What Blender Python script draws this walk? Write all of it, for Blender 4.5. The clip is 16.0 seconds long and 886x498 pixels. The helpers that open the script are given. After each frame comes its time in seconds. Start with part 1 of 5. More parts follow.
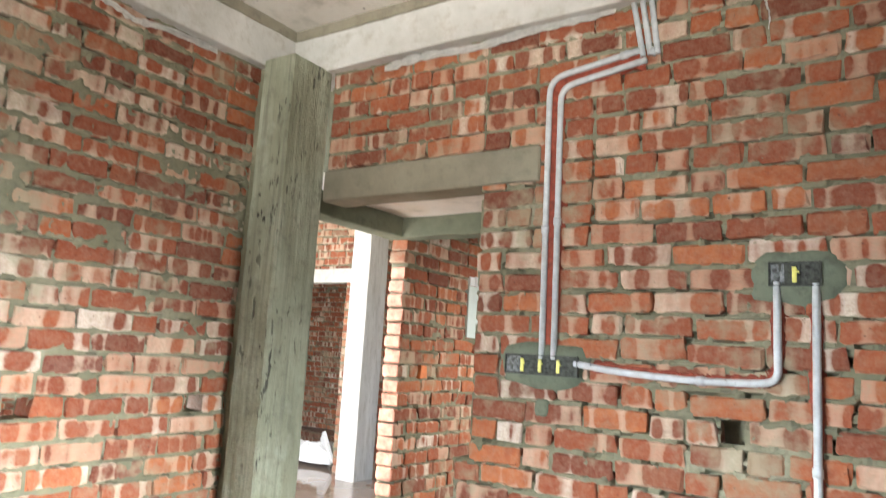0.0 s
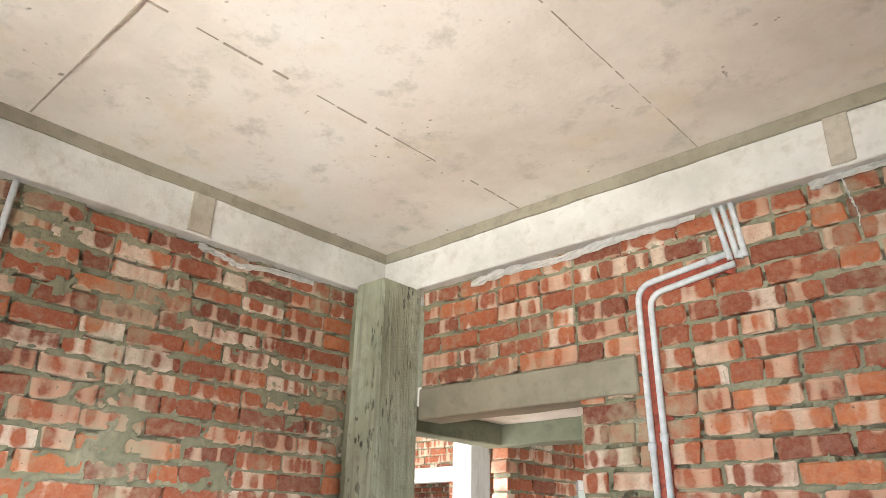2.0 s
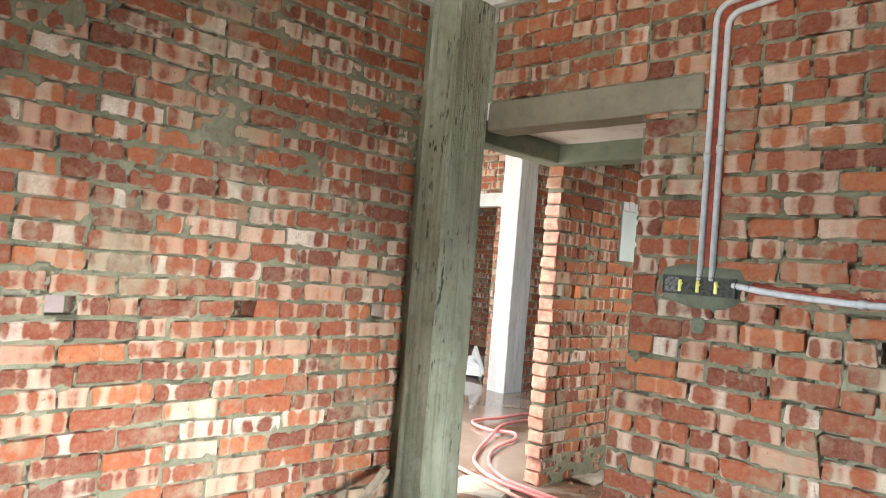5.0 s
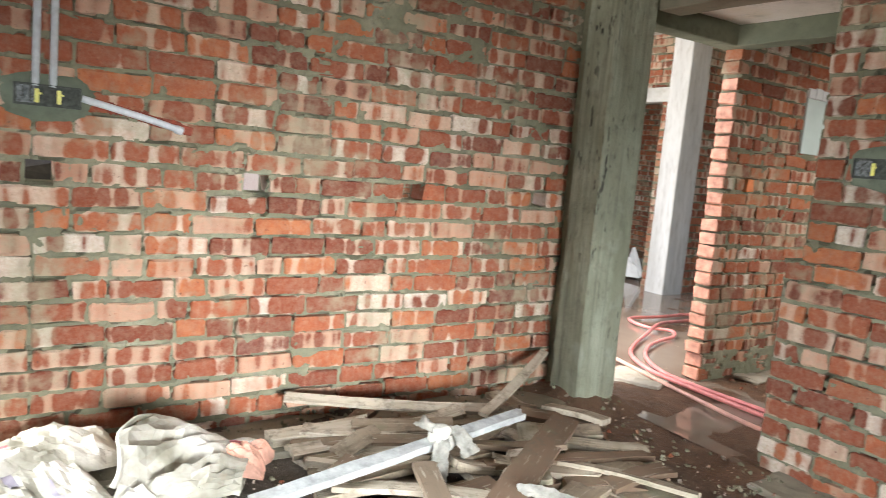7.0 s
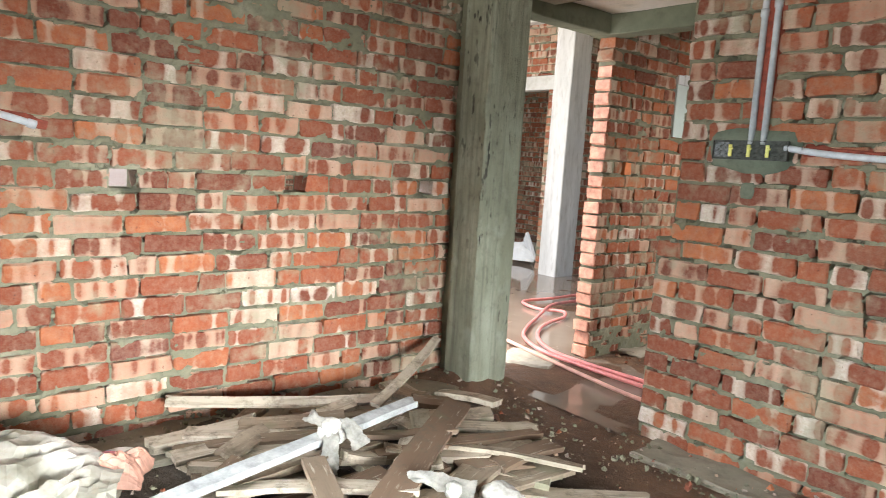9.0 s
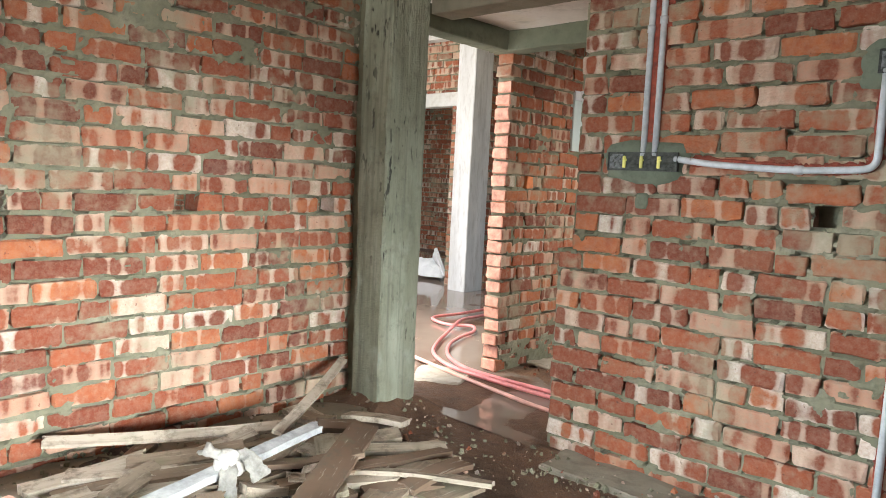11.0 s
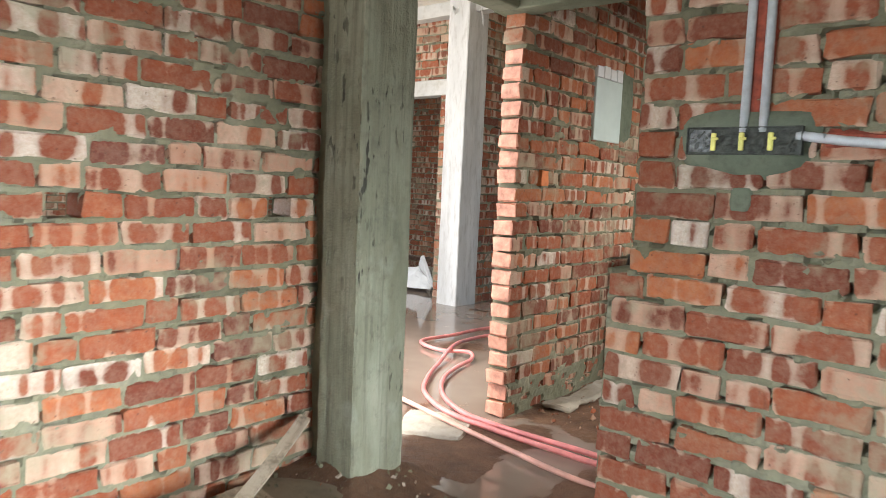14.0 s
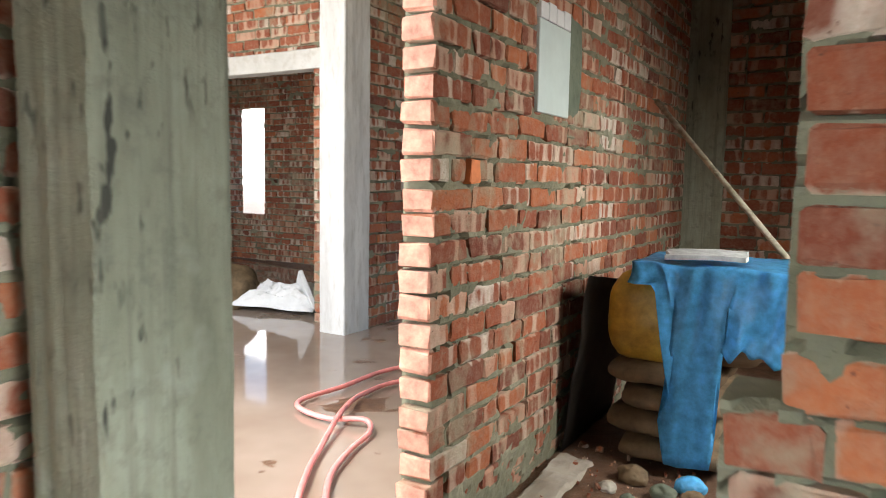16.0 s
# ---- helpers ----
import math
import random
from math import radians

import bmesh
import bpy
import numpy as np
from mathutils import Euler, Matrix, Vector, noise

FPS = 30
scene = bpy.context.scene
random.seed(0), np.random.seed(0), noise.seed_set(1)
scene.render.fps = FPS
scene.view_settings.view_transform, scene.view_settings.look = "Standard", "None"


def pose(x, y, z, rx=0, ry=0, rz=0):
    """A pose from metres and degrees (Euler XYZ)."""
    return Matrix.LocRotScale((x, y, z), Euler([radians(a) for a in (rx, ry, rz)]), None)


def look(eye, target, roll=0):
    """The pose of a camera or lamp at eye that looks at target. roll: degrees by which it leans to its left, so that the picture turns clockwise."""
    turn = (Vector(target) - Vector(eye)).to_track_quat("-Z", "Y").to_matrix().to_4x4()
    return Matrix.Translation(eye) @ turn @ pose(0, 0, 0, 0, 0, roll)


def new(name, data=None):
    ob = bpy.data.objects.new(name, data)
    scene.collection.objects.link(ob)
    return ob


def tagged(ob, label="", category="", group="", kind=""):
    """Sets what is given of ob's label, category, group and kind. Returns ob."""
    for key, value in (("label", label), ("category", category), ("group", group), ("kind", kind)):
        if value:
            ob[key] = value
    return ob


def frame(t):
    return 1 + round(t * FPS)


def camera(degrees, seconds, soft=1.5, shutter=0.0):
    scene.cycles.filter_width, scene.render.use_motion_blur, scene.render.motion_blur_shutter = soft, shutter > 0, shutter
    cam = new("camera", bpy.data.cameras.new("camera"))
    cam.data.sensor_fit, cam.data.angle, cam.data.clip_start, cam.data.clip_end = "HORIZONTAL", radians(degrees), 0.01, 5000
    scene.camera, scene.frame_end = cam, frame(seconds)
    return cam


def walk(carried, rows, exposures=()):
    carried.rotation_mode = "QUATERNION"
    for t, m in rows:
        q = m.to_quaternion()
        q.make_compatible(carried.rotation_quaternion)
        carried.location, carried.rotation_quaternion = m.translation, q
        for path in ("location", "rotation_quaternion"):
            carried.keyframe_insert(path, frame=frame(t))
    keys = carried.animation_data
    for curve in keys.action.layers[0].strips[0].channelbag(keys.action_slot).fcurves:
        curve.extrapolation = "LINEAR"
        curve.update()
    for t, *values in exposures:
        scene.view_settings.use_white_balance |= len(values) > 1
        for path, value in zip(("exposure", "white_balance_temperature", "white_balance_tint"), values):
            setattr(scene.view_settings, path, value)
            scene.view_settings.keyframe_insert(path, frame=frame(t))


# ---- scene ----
cam = camera(64.8, 16.0, soft=0.9, shutter=0.4)
PATH = [
    (0, (0.019, 0.02, 1.339), (-1.089, 1.658, 1.638), 3.4),
    (0.5, (0.028, -0.012, 1.412), (-1.137, 1.548, 1.869), 2.5),
    (1, (0.024, -0.016, 1.458), (-1.203, 1.448, 2.05), 1.8),
    (1.5, (0.042, -0.021, 1.514), (-1.199, 1.374, 2.23), 0.8),
    (2, (0.055, -0.01, 1.527), (-1.197, 1.35, 2.289), 1.1),
    (2.5, (0.037, -0.013, 1.489), (-1.271, 1.354, 2.138), 1.9),
    (3, (0.019, -0.014, 1.443), (-1.34, 1.371, 1.926), 2.4),
    (5.5, (0.124, -0.278, 1.287), (-1.293, 1.133, 1.23), 5.6),
    (6, (0.134, -0.259, 1.266), (-1.295, 1.13, 1.094), 6.5),
    (6.5, (0.134, -0.287, 1.239), (-1.388, 0.987, 1.0), 6.0),
    (7, (0.131, -0.319, 1.208), (-1.533, 0.764, 0.961), 5.0),
    (7.5, (0.179, -0.288, 1.143), (-1.539, 0.714, 0.932), 4.0),
    (8, (0.159, -0.27, 1.214), (-1.484, 0.844, 0.966), 4.0),
    (8.5, (0.168, -0.26, 1.211), (-1.392, 0.968, 0.968), 3.5),
    (9, (0.167, -0.25, 1.207), (-1.329, 1.054, 0.954), 3.7),
    (9.5, (0.163, -0.254, 1.206), (-1.252, 1.137, 0.952), 3.6),
    (10, (0.181, -0.219, 1.211), (-1.152, 1.252, 0.965), 3.5),
    (12.5, (0.017, -0.1, 1.164), (-1.332, 1.37, 1.029), 2.3),
    (13, (-0.081, 0.07, 1.16), (-1.44, 1.53, 1.008), 3.2),
    (13.5, (-0.303, 0.247, 1.154), (-1.624, 1.738, 0.975), 3.4),
    (14, (-0.53, 0.497, 1.163), (-1.819, 2.015, 0.983), 2.6),
    (14.5, (-0.793, 0.754, 1.165), (-2.047, 2.302, 0.989), 1.4),
    (15, (-1.037, 0.999, 1.188), (-2.207, 2.611, 1.004), 0.6),
    (15.5, (-1.211, 1.288, 1.179), (-2.319, 2.946, 1.015), 0.9),
    (16, (-1.404, 1.596, 1.194), (-2.434, 3.299, 1.0), 0.9),
]
walk(cam, [(t, look(eye, target, roll)) for t, eye, target, roll in PATH],
     [(0.0, 1.85), (0.8, 2.05), (2.0, 2.2), (3.0, 2.05), (5.5, 1.35), (7.5, 1.1), (9.5, 1.25), (13.0, 1.2), (14.5, 1.2), (16.0, 1.4)])

# ---------------------------------------------------------------- world, light
world = bpy.data.worlds.new("sky")
scene.world = world
world.use_nodes = True
wn = world.node_tree.nodes
sky = wn.new("ShaderNodeTexSky")
sky.sky_type, sky.sun_disc = "NISHITA", False
sky.sun_elevation, sky.sun_rotation = radians(60), radians(197)
sky.dust_density = 3.0
wn["Background"].inputs["Strength"].default_value = 0.15
world.node_tree.links.new(sky.outputs["Color"], wn["Background"].inputs["Color"])

sun = new("sun", bpy.data.lights.new("sun", "SUN"))
sun.data.energy, sun.data.angle, sun.data.color = 2.0, radians(12), (1.0, 0.96, 0.9)
sun.matrix_world = look((-3, -10, 18), (0, 0, 0))


def sky_lamp(name, place, target, sx, sy, watts, spread=180, colour=(0.95, 0.97, 1.0)):
    lamp = new(name, bpy.data.lights.new(name, "AREA"))
    lamp.data.shape, lamp.data.size, lamp.data.size_y = "RECTANGLE", sx, sy
    lamp.data.energy, lamp.data.color, lamp.data.spread = watts, colour, radians(spread)
    lamp.matrix_world = look(place, target)
    return lamp


sky_lamp("daylight_east", (2.52, 0.4, 0.8), (-2.7, 0.90, 0.25), 1.9, 1.1, 20, 40, (0.90, 0.95, 1.0))
# added upward bounce for the ceiling, from an unseen, assumed south opening
sky_lamp("bounce_south", (0.52, -3.12, 1.2), (-1.4, 1.2, 3.1), 1.6, 0.6, 9, 44, (1.0, 0.98, 0.94))
sky_lamp("daylight_west", (-2.74, -1.05, 1.0), (-0.2, 2.5, -0.35), 1.3, 1.7, 29, 74, (0.84, 0.92, 1.0))
sky_lamp("daylight_verandah", (-5.15, 2.45, 1.4), (-4.9, 6, 1.1), 4.6, 2.5, 60)
sky_lamp("daylight_passage", (-0.62, 4.5, 1.5), (-2.5, 4.6, 0.2), 1.4, 0.9, 12, 120, (1.0, 0.97, 0.92))


# ---------------------------------------------------------------- materials
COURSE, PITCH, JOINT, DEEP = 0.0855, 0.245, 0.0120, 0.118
class Mat:
    """A small builder round one node material."""

    def __init__(self, name, rough=0.8, metal=0.0, spec=0.3):
        self.m = bpy.data.materials.new(name)
        self.m.use_nodes = True
        self.t = self.m.node_tree
        self.b = self.t.nodes["Principled BSDF"]
        self.b.inputs["Roughness"].default_value = rough
        self.b.inputs["Metallic"].default_value = metal
        self.b.inputs["Specular IOR Level"].default_value = spec

    def n(self, kind, **sets):
        node = self.t.nodes.new("ShaderNode" + kind)
        for k, v in sets.items():
            node.inputs[k].default_value = v
        return node

    def wire(self, a, b):
        self.t.links.new(a, b)

    def pos(self, obj=False):
        return self.n("TexCoord").outputs["Object"] if obj else self.n("NewGeometry").outputs["Position"]

    def noise(self, vec, scale, detail=4.0, rough=0.6, dist=0.0):
        node = self.n("TexNoise", Scale=scale, Detail=detail, Roughness=rough, Distortion=dist)
        self.wire(vec, node.inputs["Vector"])
        return node.outputs["Fac"]

    def ramp(self, fac, stops):
        node = self.n("ValToRGB")
        els = node.color_ramp.elements
        while len(els) < len(stops):
            els.new(0.5)
        for e, (p, c) in zip(els, stops):
            e.position = p
            e.color = (*c, 1) if len(c) == 3 else (c[0], c[0], c[0], 1)
        self.wire(fac, node.inputs["Fac"])
        return node.outputs["Color"]

    def mix(self, fac, a, b):
        node = self.t.nodes.new("ShaderNodeMix")
        node.data_type = "RGBA"
        for val, i in ((fac, 0), (a, 6), (b, 7)):
            if isinstance(val, (int, float)):
                node.inputs[i].default_value = val
            elif isinstance(val, tuple):
                node.inputs[i].default_value = (*val, 1)
            else:
                self.wire(val, node.inputs[i])
        return node.outputs[2]

    def math(self, op, a, b=0.0):
        node = self.t.nodes.new("ShaderNodeMath")
        node.operation = op
        for i, v in enumerate((a, b)):
            if isinstance(v, (int, float)):
                node.inputs[i].default_value = v
            else:
                self.wire(v, node.inputs[i])
        return node.outputs[0]

    def scaled(self, vec, s):
        node = self.n("Mapping")
        node.inputs["Scale"].default_value = s
        self.wire(vec, node.inputs["Vector"])
        return node.outputs["Vector"]

    def bump(self, height, strength=0.4, dist=0.01):
        node = self.n("Bump", Strength=strength, Distance=dist)
        self.wire(height, node.inputs["Height"])
        self.wire(node.outputs["Normal"], self.b.inputs["Normal"])

    def colour(self, c):
        if isinstance(c, tuple):
            self.b.inputs["Base Color"].default_value = (*c, 1)
        else:
            self.wire(c, self.b.inputs["Base Color"])
        return self.m

    def rough(self, fac):
        self.wire(fac, self.b.inputs["Roughness"])


def brick_material():
    k = Mat("fired_brick", 0.85)
    info = k.n("ObjectInfo").outputs["Random"]
    isl = k.n("NewGeometry").outputs["Random Per Island"]
    r = k.math("FRACT", k.math("ADD", info, isl))
    off = k.n("CombineXYZ")
    k.wire(k.math("MULTIPLY", r, 71.0), off.inputs[0])
    k.wire(k.math("MULTIPLY", r, 37.0), off.inputs[2])
    add = k.n("VectorMath")
    k.wire(k.pos(True), add.inputs[0])
    k.wire(off.outputs[0], add.inputs[1])
    p = add.outputs[0]
    r2 = k.math("FRACT", k.math("MULTIPLY", r, 17.31))
    r3 = k.math("FRACT", k.math("MULTIPLY", r, 43.7))
    base = k.ramp(r, [(0.0, (0.145, 0.038, 0.020)), (0.3, (0.235, 0.060, 0.026)), (0.7, (0.315, 0.086, 0.034)), (0.9, (0.42, 0.135, 0.050)), (1.0, (0.15, 0.046, 0.030))])
    fine = k.noise(p, 70, 5, 0.7)
    mid = k.noise(p, 14, 3, 0.6)
    base = k.mix(k.ramp(mid, [(0.4, (0.0,)), (0.7, (0.5,))]), base, (0.20, 0.046, 0.024))
    base = k.mix(k.ramp(fine, [(0.54, (0.0,)), (0.75, (0.22,))]), base, (0.52, 0.25, 0.14))
    # pale bloom between the rounded kiss marks of the kiln, soft at the edges
    sep = k.n("SeparateXYZ")
    k.wire(k.pos(True), sep.inputs[0])
    up = k.math("ABSOLUTE", k.math("SUBTRACT", k.math("FRACT", k.math("DIVIDE", k.math("ADD", sep.outputs[2], 0.0065), COURSE)), 0.5))
    rim = k.math("MULTIPLY", k.math("POWER", k.math("MULTIPLY", up, 2.0), 4.0), 0.20)
    kiss = k.noise(k.scaled(p, (17.0, 2.2, 2.2)), 1.0, 1.0, 0.4, 0.1)
    lift = k.math("ADD", k.math("ADD", kiss, rim), k.math("MULTIPLY", k.math("SUBTRACT", r2, 0.5), 0.26))
    lift = k.math("ADD", lift, k.math("MULTIPLY", k.math("SUBTRACT", mid, 0.5), 0.16))
    lift = k.math("ADD", lift, k.math("MULTIPLY", k.math("SUBTRACT", fine, 0.5), 0.10))
    mask = k.ramp(lift, [(0.545, (0.0,)), (0.60, (0.55,)), (0.68, (0.8,)), (0.80, (0.95,))])
    pale = k.ramp(r3, [(0.0, (0.50, 0.27, 0.175)), (0.4, (0.58, 0.40, 0.29)), (0.75, (0.63, 0.51, 0.40)), (1.0, (0.74, 0.68, 0.58))])
    pale = k.mix(k.ramp(fine, [(0.42, (0.0,)), (0.7, (0.6,))]), pale, (0.40, 0.25, 0.165))
    pale = k.mix(k.ramp(k.noise(p, 30, 4, 0.7), [(0.48, (0.0,)), (0.68, (0.55,))]), pale, (0.36, 0.30, 0.21))
    col = k.mix(mask, base, pale)
    dust = k.ramp(k.noise(k.pos(), 34, 5, 0.75), [(0.40, (0.0,)), (0.7, (0.26,))])
    col = k.mix(dust, col, (0.40, 0.33, 0.24))
    film = k.math("ADD", k.math("MULTIPLY", rim, 2.6), k.math("MULTIPLY", k.math("SUBTRACT", k.noise(k.pos(), 19, 5, 0.7), 0.5), 1.5))
    col = k.mix(k.ramp(film, [(0.34, (0.0,)), (0.52, (0.75,))]), col, (0.30, 0.285, 0.20))
    pock = k.ramp(k.noise(k.pos(), 48, 3, 0.6), [(0.66, (0.0,)), (0.72, (0.7,))])
    col = k.mix(pock, col, (0.10, 0.045, 0.03))
    # grey-green cement wash
    wash = k.noise(k.pos(), 2.2, 4, 0.65)
    col = k.mix(k.ramp(k.math("ADD", wash, k.math("MULTIPLY", k.math("SUBTRACT", mid, 0.5), 0.45)), [(0.53, (0.0,)), (0.70, (0.65,))]), col, (0.33, 0.31, 0.21))
    k.bump(k.math("ADD", k.math("MULTIPLY", fine, 0.8), mid), 0.8, 0.009)
    return k.colour(col)


def mortar_material():
    k = Mat("cement_mortar", 0.92)
    p = k.pos()
    a, b, c = k.noise(p, 3.0, 4), k.noise(p, 25, 5, 0.7), k.noise(p, 110, 3, 0.7)
    col = k.ramp(a, [(0.3, (0.14, 0.138, 0.086)), (0.55, (0.225, 0.222, 0.148)), (0.75, (0.36, 0.345, 0.245))])
    col = k.mix(k.ramp(b, [(0.45, (0.0,)), (0.7, (0.6,))]), col, (0.15, 0.145, 0.11))
    k.bump(k.math("ADD", b, c), 0.6, 0.008)
    return k.colour(col)


def concrete(name, dark, light, stain, streak=(1, 1, 1), wet=0.85, scale=1.0):
    k = Mat(name, wet)
    p = k.pos()
    a = k.noise(k.scaled(p, streak), 2.2 * scale, 5, 0.65)
    b, c = k.noise(k.scaled(p, streak), 12 * scale, 5, 0.7), k.noise(p, 70, 4, 0.7)
    col = k.ramp(a, [(0.3, dark), (0.7, light)])
    col = k.mix(k.ramp(b, [(0.5, (0.0,)), (0.72, (0.6,))]), col, stain)
    col = k.mix(k.ramp(c, [(0.62, (0.0,)), (0.72, (0.35,))]), col, dark)
    k.bump(k.math("ADD", b, k.math("MULTIPLY", c, 0.5)), 0.45, 0.008)
    return k.colour(col)


def ground_material():
    k = Mat("muddy_ground", 0.9)
    p = k.pos()
    a, b, c = k.noise(p, 1.3, 4), k.noise(p, 9, 5, 0.7), k.noise(p, 60, 4, 0.7)
    dry = k.ramp(b, [(0.3, (0.055, 0.045, 0.034)), (0.6, (0.11, 0.092, 0.072)), (0.8, (0.19, 0.165, 0.13))])
    wet = k.ramp(b, [(0.3, (0.085, 0.047, 0.028)), (0.7, (0.20, 0.115, 0.07))])
    sep = k.n("SeparateXYZ")
    k.wire(p, sep.inputs[0])
    edge = k.math("ADD", sep.outputs[1], k.math("MULTIPLY", k.math("SUBTRACT", a, 0.5), 0.9))
    m = k.ramp(k.math("MULTIPLY", k.math("SUBTRACT", edge, 1.2), 0.8), [(0.45, (0.0,)), (0.8, (1.0,))])
    col = k.mix(m, dry, wet)
    col = k.mix(k.ramp(c, [(0.6, (0.0,)), (0.75, (0.5,))]), col, (0.33, 0.27, 0.22))
    # ground outside the west wall lightened to a sand tone, for the outdoor glare
    out = k.math("MULTIPLY", k.math("LESS_THAN", sep.outputs[0], -2.85), k.math("LESS_THAN", sep.outputs[1], 2.3))
    col = k.mix(out, col, k.ramp(b, [(0.3, (0.42, 0.38, 0.31)), (0.7, (0.58, 0.54, 0.46))]))
    k.rough(k.ramp(m, [(0.0, (0.92,)), (1.0, (0.45,))]))
    k.bump(k.math("ADD", b, c), 0.8, 0.012)
    return k.colour(col)


def plain(name, c, rough=0.6, metal=0.0, vary=0.25, scale=14.0, spec=0.4):
    k = Mat(name, rough, metal, spec)
    v = k.noise(k.pos(), scale, 4, 0.65)
    d = tuple(x * (1 - vary) for x in c)
    l = tuple(min(1.0, x * (1 + vary * 0.6)) for x in c)
    k.bump(v, 0.2, 0.004)
    return k.colour(k.ramp(v, [(0.3, d), (0.7, l)]))


M_BRICK = brick_material()
M_LIT_PEACH = plain("lit_orange_brick", (0.66, 0.32, 0.225), 0.85, vary=0.45, scale=20)
M_MORTAR = mortar_material()
def column_material():
    k = Mat("column_concrete", 0.88)
    p = k.pos()
    st = k.scaled(p, (1.4, 1.4, 0.45))
    a, b, c = k.noise(st, 3.0, 5, 0.65), k.noise(p, 14, 5, 0.7), k.noise(p, 90, 4, 0.75)
    col = k.ramp(a, [(0.28, (0.185, 0.19, 0.13)), (0.5, (0.305, 0.318, 0.23)), (0.72, (0.45, 0.465, 0.36))])
    grain = k.noise(k.scaled(p, (30.0, 30.0, 0.9)), 1.0, 4, 0.65)
    col = k.mix(k.ramp(b, [(0.52, (0.0,)), (0.7, (0.6,))]), col, (0.17, 0.17, 0.13))
    col = k.mix(k.ramp(grain, [(0.5, (0.0,)), (0.68, (0.6,))]), col, (0.15, 0.155, 0.115))
    pits = k.ramp(k.noise(k.scaled(p, (1, 1, 0.3)), 42, 2, 0.5), [(0.60, (0.0,)), (0.66, (1.0,))])
    pits = k.math("MULTIPLY", pits, k.ramp(k.noise(p, 2.6, 2), [(0.48, (0.0,)), (0.6, (1.0,))]))
    col = k.mix(pits, col, (0.07, 0.07, 0.055))
    col = k.mix(k.ramp(k.noise(p, 6, 3), [(0.6, (0.0,)), (0.72, (0.4,))]), col, (0.42, 0.44, 0.36))
    hgt = k.math("SUBTRACT", k.math("ADD", b, k.math("MULTIPLY", c, 0.6)), pits)
    hgt = k.math("SUBTRACT", hgt, k.math("MULTIPLY", grain, 1.2))
    k.bump(hgt, 0.8, 0.012)
    return k.colour(col)


M_COLUMN = column_material()
M_BEAM = concrete("beam_concrete", (0.44, 0.43, 0.39), (0.66, 0.65, 0.61), (0.36, 0.32, 0.25))
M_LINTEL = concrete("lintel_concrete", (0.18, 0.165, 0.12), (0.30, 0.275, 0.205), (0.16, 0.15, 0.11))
def slab_material():
    k = Mat("slab_concrete", 0.88)
    p = k.pos()
    a, b, c = k.noise(p, 1.1, 5, 0.65), k.noise(p, 5, 5, 0.7), k.noise(p, 45, 4, 0.75)
    col = k.ramp(a, [(0.3, (0.58, 0.53, 0.46)), (0.5, (0.71, 0.66, 0.59)), (0.7, (0.76, 0.74, 0.69))])
    col = k.mix(k.ramp(k.noise(p, 2.1, 4, 0.6), [(0.55, (0.0,)), (0.72, (0.6,))]), col, (0.62, 0.53, 0.36))
    col = k.mix(k.ramp(b, [(0.55, (0.0,)), (0.70, (0.7,))]), col, (0.42, 0.40, 0.34))
    spots = k.math("MULTIPLY", k.ramp(k.noise(p, 26, 2, 0.5), [(0.68, (0.0,)), (0.74, (0.8,))]), k.ramp(k.noise(p, 3.3, 2), [(0.55, (0.0,)), (0.62, (1.0,))]))
    col = k.mix(spots, col, (0.14, 0.12, 0.09))
    col = k.mix(k.ramp(c, [(0.55, (0.0,)), (0.75, (0.3,))]), col, (0.45, 0.40, 0.33))
    k.bump(k.math("ADD", b, k.math("MULTIPLY", c, 0.5)), 0.4, 0.008)
    return k.colour(col)


M_SLAB = slab_material()
M_EDGE = concrete("joint_concrete", (0.20, 0.18, 0.13), (0.32, 0.29, 0.22), (0.15, 0.13, 0.10))
# inner lintels: their green shade is put into this dark colour
M_SHADED = concrete("shaded_concrete", (0.10, 0.115, 0.075), (0.21, 0.22, 0.155), (0.07, 0.075, 0.05))
M_RIDGE = concrete("ridge_concrete", (0.30, 0.26, 0.20), (0.46, 0.42, 0.35), (0.25, 0.21, 0.16))
M_PALE = concrete("pale_column_concrete", (0.48, 0.47, 0.44), (0.70, 0.69, 0.66), (0.36, 0.33, 0.28), (2, 2, 0.4))
M_GROUND = ground_material()


def water_material():
    k = Mat("muddy_water", 0.06, 0.0, 0.6)
    v = k.noise(k.pos(), 1.6, 3)
    k.bump(k.noise(k.pos(), 5.0, 2), 0.05, 0.01)
    return k.colour(k.ramp(v, [(0.3, (0.22, 0.165, 0.125)), (0.7, (0.30, 0.24, 0.195))]))


M_WATER = water_material()


# ---------------------------------------------------------------- mesh helpers
def link(name, bm, mat, parent=None, label="", smooth=False):
    me = bpy.data.meshes.new(name)
    bm.to_mesh(me)
    bm.free()
    me.materials.append(mat)
    if smooth:
        me.polygons.foreach_set("use_smooth", [True] * len(me.polygons))
    ob = new(name, me)
    if parent is not None:
        ob.parent = parent
    if label:
        tagged(ob, label)
    return ob


def part(name, bm, material, parent, label="", smooth=False):
    return link(name, bm, material, parent, label, smooth)


def box(bm, x0, y0, z0, x1, y1, z1, m=None):
    m = m or Matrix.Identity(4)
    vs = [bm.verts.new(m @ Vector((x, y, z))) for x in (x0, x1) for y in (y0, y1) for z in (z0, z1)]
    for f in ((0, 1, 3, 2), (4, 6, 7, 5), (0, 4, 5, 1), (2, 3, 7, 6), (0, 2, 6, 4), (1, 5, 7, 3)):
        bm.faces.new([vs[i] for i in f])
    return bm


